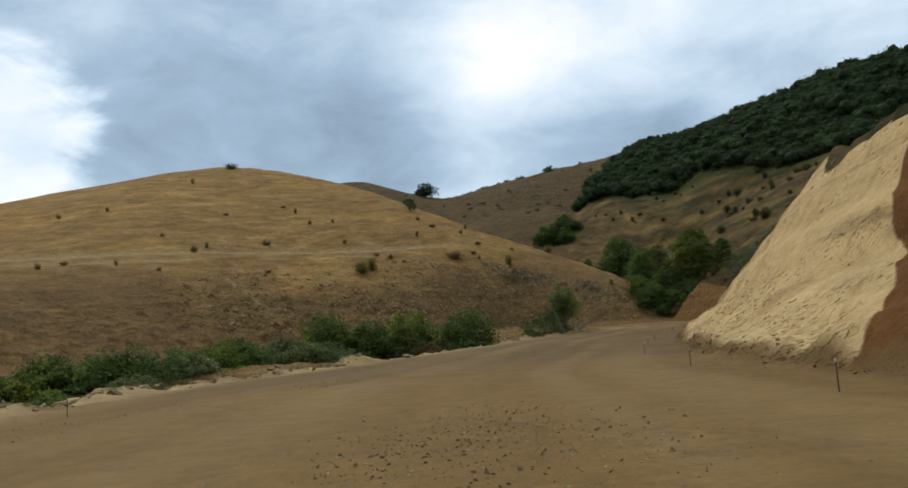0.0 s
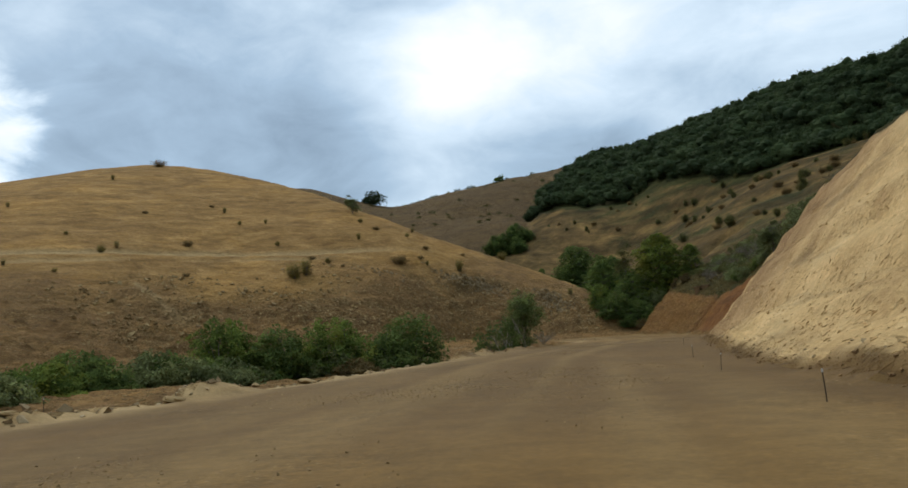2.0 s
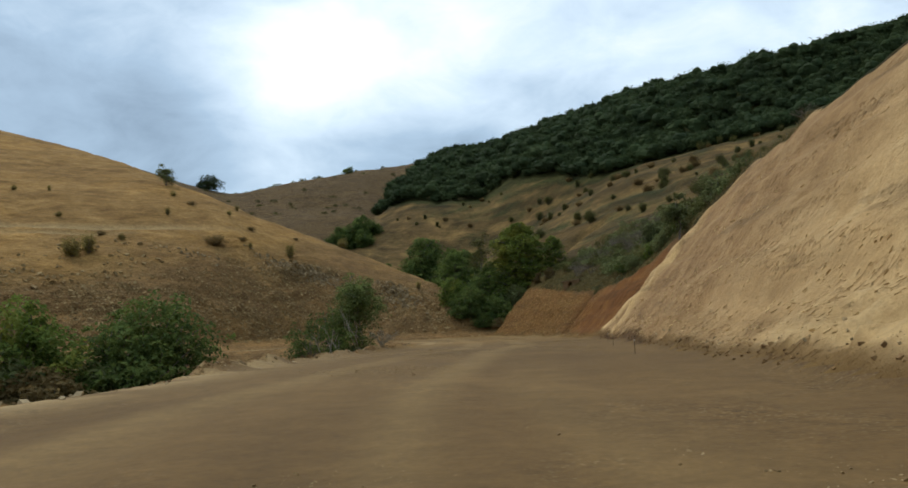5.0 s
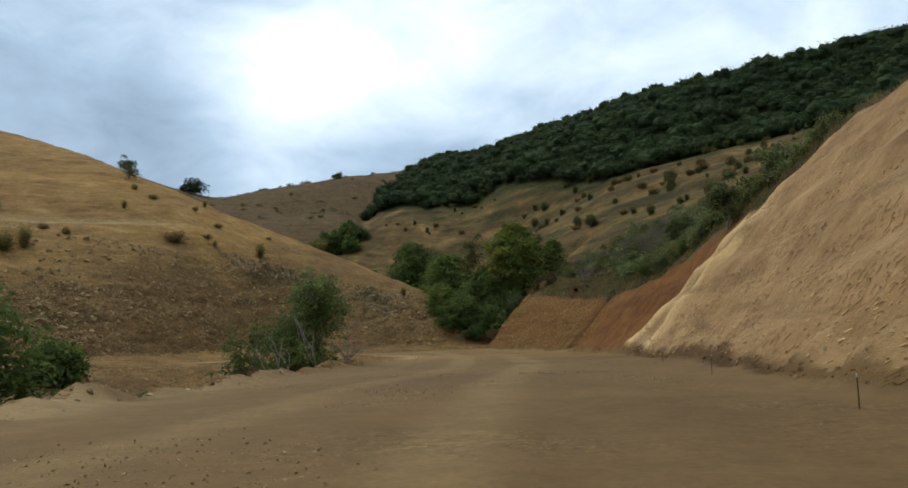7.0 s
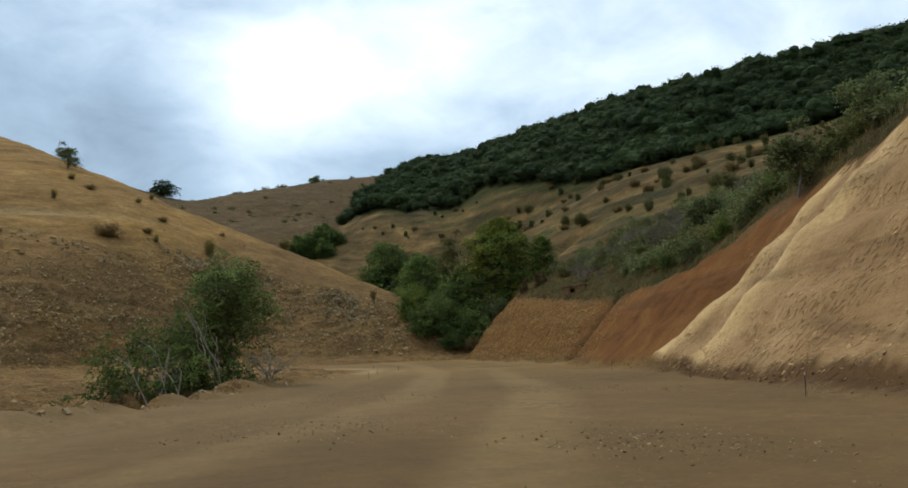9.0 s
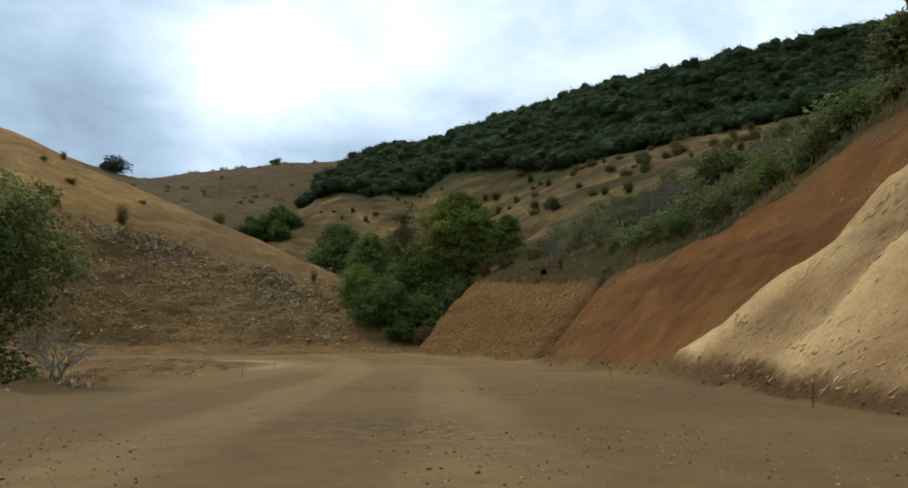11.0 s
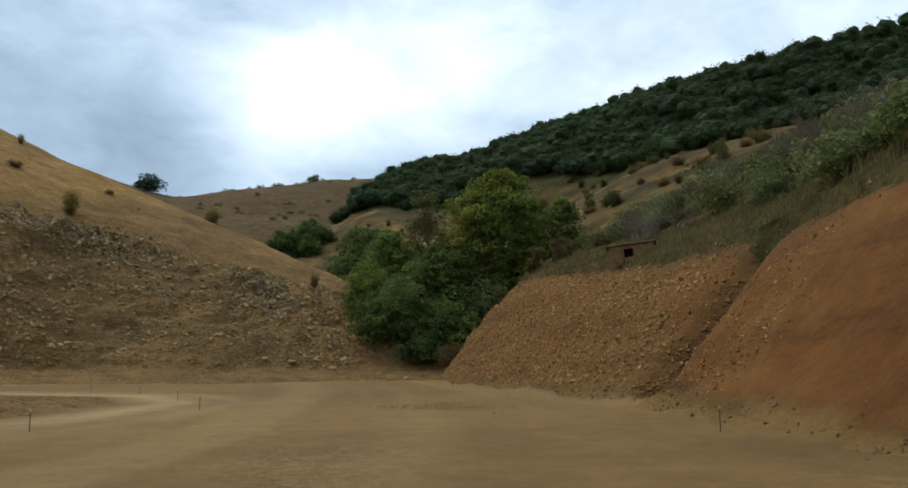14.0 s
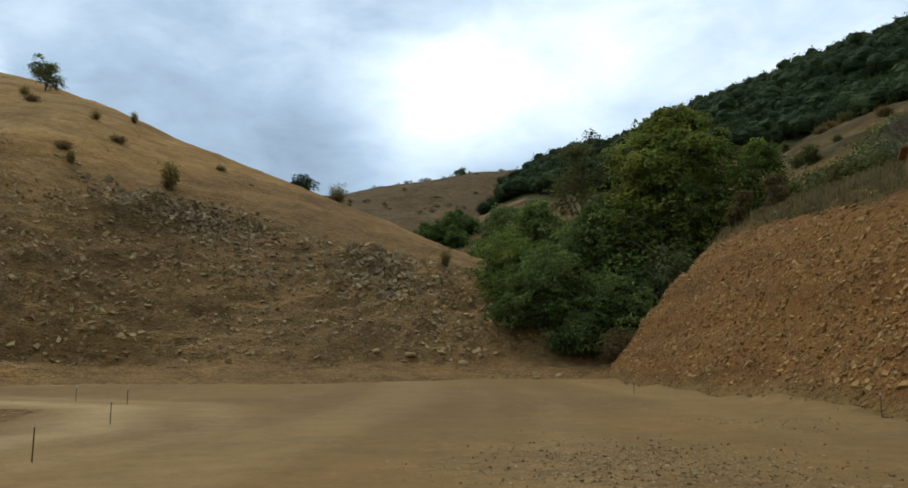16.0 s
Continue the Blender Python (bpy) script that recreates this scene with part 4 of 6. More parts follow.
def tree(name, seed, width, height, low, leaf, label, size=0.4, sprays=700, per=12, trunk_r=0.3, count=12, lean=(0, 0), spread=1.8, inner=0.45, group="", fat=1.0):
    """A tree: a tapered trunk with limbs, and a crown of drooping sprays."""
    rng = np.random.RandomState(seed)
    root = thing(name, label, "tree", group)
    lobes = [(x + lean[0] * z / height, y + lean[1] * z / height, z, a * fat, b * fat, c * fat) for x, y, z, a, b, c in lobes_for(rng, width, height, low, count)]
    top = np.array([lean[0] * 0.85, lean[1] * 0.85, height * 0.88])
    pieces = [branch(rng, (0, 0, -0.5), top, trunk_r, trunk_r * 0.15, 0.0, 9, 9)]
    for x, y, z, r, _, _ in lobes:
        s = max(0.12, min(0.8, (z - r * 0.9) / height))
        pieces.append(branch(rng, top * s, (x, y, z), trunk_r * (0.6 - 0.4 * s), trunk_r * 0.1, 0.06, 6, 6))
        for _ in range(4):
            d = rng.normal(size=3)
            d[2] = abs(d[2]) * 0.6
            pieces.append(branch(rng, np.array([x, y, z]) - np.array([0, 0, r * 0.3]), np.array([x, y, z]) + d / np.linalg.norm(d) * r * 0.9, trunk_r * 0.14, trunk_r * 0.03, 0.05, 4, 5))
    v, f = join(pieces)
    part("trunk", fast_mesh("trunk", v, f, BARK), root)
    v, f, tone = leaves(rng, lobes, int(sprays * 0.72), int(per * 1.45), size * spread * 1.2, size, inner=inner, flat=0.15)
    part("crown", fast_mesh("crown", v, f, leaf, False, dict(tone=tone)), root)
    return root


def bare_shrub(name, seed, width, height, label, group="", wood=None):
    """A leafless shrub of forking twigs."""
    rng = np.random.RandomState(seed)
    root = thing(name, label, "shrub", group)
    pieces = []

    def grow(p, d, length, r, level):
        q = p + d * length
        pieces.append(branch(rng, p, q, r, r * 0.55, 0.0, 4 if level < 2 else 3, 5 if level < 2 else 3))
        if level == 4:
            return
        for _ in range(3):
            e = d + rng.normal(size=3) * 0.55
            e[2] = max(e[2], 0.1)
            grow(q, e / np.linalg.norm(e), length * (0.55 + 0.25 * rng.rand()), r * 0.55, level + 1)

    for _ in range(5):
        d = rng.normal(size=3) * (width / height) * 0.5
        d[2] = 1
        grow(np.array([rng.normal() * 0.15, rng.normal() * 0.15, -0.15]), d / np.linalg.norm(d), height * 0.32, 0.05 + height * 0.006, 0)
    v, f = join(pieces)
    part("woody_frame", fast_mesh("woody_frame", v, f, wood or TWIG), root)
    return root


def boughs_of(rng, outline, width, height, low, count, per_bough, lean=(0, 0), droop=0.2, inner=0.4, several=False):
    """Boughs in uneven tiers: branch pieces, and the centres, directions and tones of the sprays along them."""
    pieces, centre, fan, tone = [], [], [], []
    shares, widths = outline
    for k in range(count):
        f = (k + rng.rand()) / count
        a = k * 2.399 + rng.normal() * 0.35
        reach = width * 0.5 * float(np.interp(f, shares, widths)) * (rng.uniform(0.55, 1.05) if rng.rand() < 0.8 else rng.uniform(1.0, 1.28))
        out = np.array([math.cos(a), math.sin(a), 0.0])
        z = low + (height - low) * f
        axis = np.array([lean[0] * z / height, lean[1] * z / height, 0.0])
        root = np.array([out[0] * 0.3, out[1] * 0.3, -0.2]) if several else axis + np.array([0, 0, max(0.3, z - 0.45 * reach)])
        tip = axis + out * reach + np.array([0, 0, z - droop * reach * 0.5])
        thick = 0.02 + 0.007 * height
        pieces.append(branch(rng, root, tip, thick, 0.008, 0.1, 5, 5))
        bough = rng.rand()
        for s in np.linspace(inner, 1.0, per_bough):
            side = np.array([-out[1], out[0], 0]) * rng.normal() * 0.24 * (1.1 - 0.4 * s) * reach
            q = root + (tip - root) * s + side + np.array([0, 0, 0.1 * np.linalg.norm(tip - root) * math.sin(math.pi * s) + rng.normal() * 0.12])
            centre.append(q)
            fan.append(out * 0.45 * s + np.array([0, 0, 1.0]))
            # random tone per bough, with lit tops and tips and shaded insides painted in
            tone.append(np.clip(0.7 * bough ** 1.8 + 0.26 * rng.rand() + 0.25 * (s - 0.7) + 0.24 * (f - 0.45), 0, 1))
    return pieces, np.array(centre), np.array(fan), np.array(tone)


EGG = ([0, 0.25, 0.5, 0.75, 0.92, 1.0], [0.78, 1.0, 0.96, 0.78, 0.45, 0.15])
DOME = ([0, 0.3, 0.6, 0.85, 1.0], [0.86, 1.0, 0.92, 0.66, 0.3])


def tiered_tree(name, seed, width, height, low, leaf, label, count=150, per_bough=7, per=16, size=0.36, spread=0.75, trunk_r=0.35, lean=(0, 0), outline=EGG, droop=0.3, inner=0.4, group=""):
    """A tree whose boughs carry flat drooping sprays in tiers."""
    rng = np.random.RandomState(seed)
    root = thing(name, label, "tree", group)
    pieces, centre, fan, tone = boughs_of(rng, outline, width, height, low, count, per_bough, lean, droop, inner)
    pieces.insert(0, branch(rng, (0, 0, -0.6), (lean[0] * 0.95, lean[1] * 0.95, height * 0.95), trunk_r, trunk_r * 0.12, 0.0, 9, 9))
    v, f = join(pieces)
    part("trunk", fast_mesh("trunk", v, f, BARK), root)
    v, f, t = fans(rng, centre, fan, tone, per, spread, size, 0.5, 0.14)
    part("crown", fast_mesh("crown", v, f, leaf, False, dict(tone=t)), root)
    return root


def tiered_bush(name, seed, width, height, leaf, label, count=70, per_bough=5, per=16, size=0.3, spread=0.6, group="", stem_mat=None, outline=DOME, category="bush"):
    """A many-stemmed bush whose stems carry flat drooping sprays."""
    rng = np.random.RandomState(seed)
    root = thing(name, label, category, group)
    tilt = rng.normal(size=2) * 0.12 * width
    pieces, centre, fan, tone = boughs_of(rng, outline, width, height, 0.12 * height, count, per_bough, tilt, 0.25, 0.5, True)
    v, f = join(pieces[::3])
    part("woody_frame", fast_mesh("woody_frame", v, f, stem_mat or BARK), root)
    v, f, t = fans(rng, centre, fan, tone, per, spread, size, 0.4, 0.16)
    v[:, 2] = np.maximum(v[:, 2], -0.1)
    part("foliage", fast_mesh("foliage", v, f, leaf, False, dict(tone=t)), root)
    return root


def broom_shrub(name, seed, width, height, leaf, label, stems=34, per=7, size=0.17, group=""):
    """A wispy shrub: thin stems fanning out of one root, with small leaves along their upper halves."""
    rng = np.random.RandomState(seed)
    root = thing(name, label, "shrub", group)
    pieces, centre, fan, tone = [], [], [], []
    for k in range(stems):
        a = k * 2.399 + rng.normal() * 0.4
        q = math.sqrt((k + 0.5) / stems) * rng.uniform(0.75, 1.1)
        tip = np.array([math.cos(a) * width * 0.5 * q, math.sin(a) * width * 0.5 * q, height * (1.05 - 0.4 * q * q) * rng.uniform(0.7, 1.12)])
        foot = np.array([math.cos(a) * 0.12, math.sin(a) * 0.12, -0.12])
        pieces.append(branch(rng, foot, tip, 0.022, 0.006, 0.06, 4, 4))
        shade = rng.rand()
        for s in (0.3, 0.5, 0.66, 0.82, 0.98):
            centre.append(foot + (tip - foot) * s + rng.normal(size=3) * 0.1 * width * s * 0.5)
            fan.append(tip / np.linalg.norm(tip) * 0.5 + np.array([0, 0, 0.5]))
            # random tone, with the shaded inside of the shrub painted darker
            tone.append(np.clip(0.5 * shade + 0.5 * rng.rand() * s + 0.1, 0, 1))
    v, f = join(pieces)
    part("woody_frame", fast_mesh("woody_frame", v, f, TWIG), root)
    v, f, t = fans(rng, np.array(centre), np.array(fan), np.array(tone), per, size * 1.9, size, 0.1, 0.5)
    v[:, 2] = np.maximum(v[:, 2], -0.05)
    part("foliage", fast_mesh("foliage", v, f, leaf, False, dict(tone=t)), root)
    return root


def stand(ob, x, y, turn=0.0, size=1.0, sink=0.0):
    ob.matrix_basis = pose(x, y, height(x, y) - sink, 0, 0, turn) @ Matrix.Diagonal((size, size, size, 1))
    return ob


def stand_copy(ob, x, y, turn=0.0, size=1.0, sink=0.0):
    c = copy_thing(ob, Matrix.Identity(4))
    return stand(c, x, y, turn, size, sink)


# ---- bushes along the outer edge of the road ----
ROW = "bushes along the road's outer edge"
EDGE_BUSHES = [
    # seed, width, height, leaf, x, y, words
    (1, 6.6, 5.4, LEAF_DARK, 0.4, 91, "dense dark green rounded bush beside the earth road"),
    (2, 6.4, 4.9, LEAF_MID, -5.0, 89.5, "broad yellow-green bush beside the earth road"),
    (17, 5.2, 4.3, LEAF_DARK, -9.0, 88.0, "tangled green bush beside the earth road"),
    (3, 6.2, 5.3, LEAF_MID, -13.2, 86.5, "tall fresh green bush beside the earth road"),
    (4, 5.6, 3.8, LEAF_GREY, -17.6, 81, "grey-green bush with an uneven top beside the road"),
    (5, 5.2, 4.2, LEAF_DARK, -20.5, 74, "dark green bush below the edge of the road"),
    (18, 4.6, 3.2, LEAF_MID, -21.5, 69, "low green bush below the edge of the road"),
    (6, 5.0, 3.2, LEAF_GREY, -22.5, 64, "low spreading grey-green bush below the road"),
    (7, 5.0, 3.6, LEAF_DARK, -25.5, 59, "dark bush with a ragged top below the road"),
    (8, 5.8, 4.0, LEAF_MID, -30.0, 56.5, "green bush growing out of the roadside gully"),
    (19, 5.4, 3.2, LEAF_DARK, -34.5, 55, "dark green bush deep in the roadside gully"),
    (9, 4.6, 2.6, LEAF_GREY, -22.0, 54, "low dusty bush in the roadside gully"),
    (10, 4.4, 2.4, LEAF_DARK, -26.0, 49.5, "low dark bush in the roadside gully"),
    (14, 3.2, 1.6, LEAF_GREY, -11.5, 81, "low dusty bush at the lip of the road"),
    (15, 3.0, 1.6, LEAF_DRY, 4.2, 93.5, "small dry brown bush at the lip of the road"),
    (20, 4.0, 1.7, LEAF_DRY, -3.0, 86, "dry brown undergrowth at the lip of the road"),
]
for seed, w, h, leaf, x, y, words in EDGE_BUSHES:
    low = 0.74 if x < -16 else 1.1
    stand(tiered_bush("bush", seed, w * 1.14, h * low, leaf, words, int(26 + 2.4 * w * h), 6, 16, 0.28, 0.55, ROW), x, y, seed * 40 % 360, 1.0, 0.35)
hedge_rng = np.random.RandomState(13)
hedge = []
for _ in range(70):
    f = hedge_rng.rand()
    x = float(np.interp(f, [0, 0.3, 0.6, 0.8, 1.0], [2.5, -12, -20, -25, -38])) + hedge_rng.normal() * 1.0
    y = float(np.interp(f, [0, 0.3, 0.6, 0.8, 1.0], [91.5, 86.5, 74, 60, 54])) + hedge_rng.normal() * 1.0
    hedge.append((x, y, hedge_rng.uniform(2.2, 4.6), hedge_rng.uniform(1.2, 3.0)))
# the clump at the junction
stand(tiered_bush("bush", 11, 7.4, 4.4, LEAF_DARK, "wide dark green bush with bare pale stems at the junction", 70, 5, 14, 0.22, 0.45, stem_mat=TWIG), 12.7, 122.5, 0, 1.0, 0.3)
stand(tree("young_tree", 12, 6.2, 8.4, 2.2, LEAF_YOUNG, "slender many-stemmed young tree with grey-green leaves", 0.2, 1250, 9, 0.09, 24, spread=2.3, inner=0.2), 17.2, 124, 0, 1.0, 0.2)
stand(tiered_bush("bush", 13, 4.4, 3.2, LEAF_DARK, "dark undergrowth at the foot of a young tree", 40, 5, 12, 0.2, 0.4), 17.0, 123, 40, 1.0, 0.3)
stand(tiered_bush("bush", 44, 2.8, 5.2, LEAF_DARK, "narrow dark bush crowding a young tree", 34, 5, 10, 0.19, 0.4), 15.4, 124.4, 40, 1.0, 0.3)


def leaning_stems(seed, height, count, label):
    """A few bleached stems leaning apart, forking near their tips."""
    rng = np.random.RandomState(seed)
    root = thing("bare_shrub", label, "shrub")
    for k in range(count):
        a = rng.normal() * 0.45 - 0.5
        foot = np.array([(k - count / 2) * 0.35, rng.normal() * 0.25, -0.1])
        tip = foot + np.array([math.sin(a), rng.normal() * 0.2, 0.9]) * height * rng.uniform(0.65, 1.1)
        pieces = [branch(rng, foot, tip, 0.055, 0.018, 0.02, 6, 6)]
        for _ in range(4):
            q = foot + (tip - foot) * rng.uniform(0.5, 0.95)
            pieces.append(branch(rng, q, q + (tip - foot) * 0.25 + rng.normal(size=3) * 0.3, 0.02, 0.006, 0.0, 4, 5))
        v, f = join(pieces)
        part("stem", fast_mesh("stem", v, f, PALE_TWIG), root)
    return root


stand(leaning_stems(16, 3.4, 5, "leafless shrub with leaning pale stems at the junction"), 14.4, 119.9, 15, 1.0, 0.1)
stand(leaning_stems(34, 4.6, 4, "bare pale stems rising through a young tree"), 17.4, 121.8, 40, 1.0, 0.1)
stand(bare_shrub("bare_shrub", 34, 2.0, 3.0, "leafless shrub with a few pale upright stems", wood=PALE_TWIG), 19.6, 123.0, 70, 1.0, 0.1)
stand(bush("bush", 35, 5.5, 3.4, LEAF_DARK, "dark green bush on the gully slope", size=0.26, density=1.1, count=12), -1.6, 124, 40, 1.0, 0.2)
stand(bush("bush", 36, 3.4, 1.8, LEAF_GREY, "low weeds on the gully slope", size=0.22, density=0.8), 6.0, 116, 40, 1.0, 0.2)

# ---- trees in the creek beyond the junction ----
CREEK = "trees in the creek"
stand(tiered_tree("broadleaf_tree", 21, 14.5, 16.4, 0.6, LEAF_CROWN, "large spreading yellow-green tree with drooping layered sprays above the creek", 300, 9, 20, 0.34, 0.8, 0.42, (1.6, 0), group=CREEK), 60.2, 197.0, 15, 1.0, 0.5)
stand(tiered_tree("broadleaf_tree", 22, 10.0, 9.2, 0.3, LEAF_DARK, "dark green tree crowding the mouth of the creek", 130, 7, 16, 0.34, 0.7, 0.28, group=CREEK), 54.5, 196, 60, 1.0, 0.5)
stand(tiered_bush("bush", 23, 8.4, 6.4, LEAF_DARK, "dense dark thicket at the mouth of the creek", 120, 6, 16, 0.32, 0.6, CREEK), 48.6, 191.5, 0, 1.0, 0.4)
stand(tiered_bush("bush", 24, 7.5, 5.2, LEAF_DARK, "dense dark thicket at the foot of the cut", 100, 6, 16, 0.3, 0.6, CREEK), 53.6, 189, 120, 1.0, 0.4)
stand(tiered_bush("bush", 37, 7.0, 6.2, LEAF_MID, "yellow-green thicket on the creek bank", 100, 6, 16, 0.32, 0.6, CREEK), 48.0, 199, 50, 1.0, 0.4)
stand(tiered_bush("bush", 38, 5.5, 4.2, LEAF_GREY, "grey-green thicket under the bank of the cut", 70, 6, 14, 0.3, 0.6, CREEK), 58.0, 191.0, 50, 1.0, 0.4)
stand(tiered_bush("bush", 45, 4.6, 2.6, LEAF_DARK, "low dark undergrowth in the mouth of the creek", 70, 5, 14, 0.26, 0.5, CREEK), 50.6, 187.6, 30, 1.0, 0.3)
stand(tiered_bush("bush", 46, 3.6, 1.7, LEAF_DRY, "dry brown weeds in the mouth of the creek", 50, 4, 10, 0.18, 0.4, CREEK), 53.0, 184.6, 80, 1.0, 0.2)
stand(tiered_tree("broadleaf_tree", 25, 6.0, 6.8, 0.4, LEAF_MID, "yellow-green tree standing behind the cut", 80, 6, 14, 0.3, 0.6, 0.22, group=CREEK), 69.0, 197, 200, 1.0, 0.4)
stand(tree("broadleaf_tree", 26, 17.0, 16.5, 0.2, LEAF_DARK, "tall rounded dark green tree in the creek bed", 0.55, 1900, 12, 0.4, 26, group=CREEK, fat=1.2), 59.0, 272, 80, 1.0, 0.5)
stand(tree("broadleaf_tree", 27, 13.0, 12.5, 0.2, LEAF_DARK, "dark green tree in the upper creek bed", 0.5, 1300, 12, 0.3, 16, group=CREEK), 65.5, 259, 10, 1.0, 0.5)
stand(tiered_tree("broadleaf_tree", 39, 11.5, 11.0, 0.3, LEAF_DARK, "dark green tree in the creek bed", 130, 7, 14, 0.42, 0.8, 0.3, group=CREEK), 55.0, 224, 10, 1.0, 0.5)
stand(tree("slim_tree", 28, 5.6, 20.4 - height(54.0, 199.1), 13.4 - height(54.0, 199.1), LEAF_OLIVE, "slim sparse tree with olive-brown leaves", 0.26, 300, 9, 0.16, 11, inner=0.2, spread=2.2), 54.0, 199.1, 10, 1.0, 0.4)
dark_tree = tree("broadleaf_tree", 29, 12.0, 11.0, 0.0, LEAF_DARK, "dark green tree in the head of the valley", 0.7, 600, 10, 0.3, 14, group=CREEK)
stand(dark_tree, 60, 432, 0, 1.5, 0.5)
for x, y, turn, size in ((52, 426, 70, 1.05), (69, 440, 140, 1.15), (64, 420, 200, 0.8), (62, 355, 20, 0.6), (66, 330, 80, 0.5), (57, 300, 150, 0.5)):
    stand_copy(dark_tree, x, y, turn, size, 0.4)

# ---- single trees and shrubs on the bare hills ----
lone = tree("lone_tree", 31, 6.2, 7.5, 1.8, LEAF_GREY, "lone thin round-headed grey tree on the shoulder of the hill", 0.3, 620, 8, 0.2, 14, spread=2.0, inner=0.3)
stand(lone, -11.5, 246, 0, 0.75, 0.2)
stand(tree("lone_tree", 32, 21.0, 11.0, 1.0, WOODS, "lone dark tree on the distant ridge", 0.9, 520, 9, 0.5, 13), -16.5, 634, 0, 1.0, 1.0)
HILLSHRUB = "shrubs scattered on the bare hill"
shrub_kinds = [
    broom_shrub("shrub", 41, 3.2, 2.1, LEAF_GOLD, "low golden-olive broom shrub on the dry grass hillside", 46, 7, 0.2, HILLSHRUB),
    broom_shrub("shrub", 42, 2.0, 2.5, LEAF_GOLD, "upright wispy olive shrub on the dry hillside", 34, 7, 0.2, HILLSHRUB),
    broom_shrub("shrub", 43, 4.0, 1.4, LEAF_RUST, "flat spreading rusty-brown shrub on the dry hillside", 46, 7, 0.2, HILLSHRUB),
]
shrub_spots = [(-21.3, 188.3, 1.8), (-19, 190.4, 1.7), (1.4, 203.3, 1.6), (16.1, 210.9, 1.4), (-18.8, 201.2, 0.8), (-14.9, 198.7, 0.7), (-8.6, 217.4, 0.8),
               (6.6, 209.1, 0.7), (-40.1, 227.2, 0.6), (-46.4, 238.6, 0.8), (-47.9, 205.1, 1.1), (-62, 189.9, 0.9), (-60, 193.5, 0.8), (-84.2, 170.4, 0.7),
               (-87.3, 165.5, 0.7), (-73.5, 172.1, 0.6), (-42.7, 183.5, 0.6), (-28, 210.7, 0.6), (-89.5, 275.3, 0.9), (-86, 313, 1.9), (-110, 220, 0.7)]
shrub_spots += [(-99.2, 227, 0.7), (-50.9, 243.5, 0.6), (-63.5, 170.8, 0.5), (-33.5, 228.3, 0.6), (-65.3, 230, 0.6), (-73.1, 199.2, 0.5), (8, 207.3, 0.6),
                (8.3, 218.8, 0.7), (3.8, 224.2, 0.6), (5.4, 232.8, 0.7), (18.1, 224, 0.5), (30.6, 240, 1.3), (43, 210, 0.9), (-4.3, 226.3, 0.8), (-8.7, 234, 0.7)]
for i, (x, y, size) in enumerate(shrub_spots):
    src = shrub_kinds[(i * 7 + 1) % 3]
    (stand_copy if i >= 3 else stand)(shrub_kinds[i] if i < 3 else src, x, y, i * 67 % 360, size * 0.8, 0.1)

# ---- shrubs on the grass slope under the woods ----
SLOPESHRUB = "shrubs on the slope under the woods"
slope_kinds = [
    broom_shrub("shrub", 51, 4.4, 3.4, LEAF_OLIVE, "olive shrub with a ragged top on the grass slope", 50, 7, 0.34, SLOPESHRUB),
    broom_shrub("shrub", 52, 4.2, 2.2, LEAF_RUST, "low brownish shrub on the grass slope", 44, 7, 0.34, SLOPESHRUB),
    broom_shrub("shrub", 58, 2.4, 3.6, LEAF_OLIVE, "narrow upright shrub on the grass slope", 36, 7, 0.34, SLOPESHRUB),
]
slope_spots = [(134.7, 356.9, 1.1), (129.4, 365.9, 0.9), (144, 346.4, 1.0), (138.9, 303.5, 0.9), (140.6, 296.7, 0.9), (122.8, 241.4, 1.2), (122, 370.4, 0.8),
               (126.3, 425, 0.9), (102.5, 257.6, 0.9), (149.9, 345.1, 0.8), (115.6, 238.1, 1.0), (136.7, 323.1, 1.0), (130, 254.5, 0.8), (146.4, 360, 0.9)]
slope_rng = np.random.RandomState(52)
# strings of shrubs along the old terraces, which run with the foot of the woods
while len(slope_spots) < 120:
    b0, lift = slope_rng.uniform(12, 42), slope_rng.uniform(8, 150)
    for _ in range(slope_rng.randint(1, 8)):
        b = b0 + slope_rng.normal() * 2.2
        r = float(np.interp(b, WOODS_B, WOODS_R)) - lift + slope_rng.normal() * 2.5
        if 150 < r and 11 < b < 46:
            slope_spots.append((10 + r * math.sin(radians(b)), 60 + r * math.cos(radians(b)), slope_rng.uniform(0.4, 1.05)))
for i, (x, y, size) in enumerate(slope_spots):
    (stand_copy if i >= 3 else stand)(slope_kinds[i % 3], x, y, i * 67 % 360, size * 0.85, 0.2)


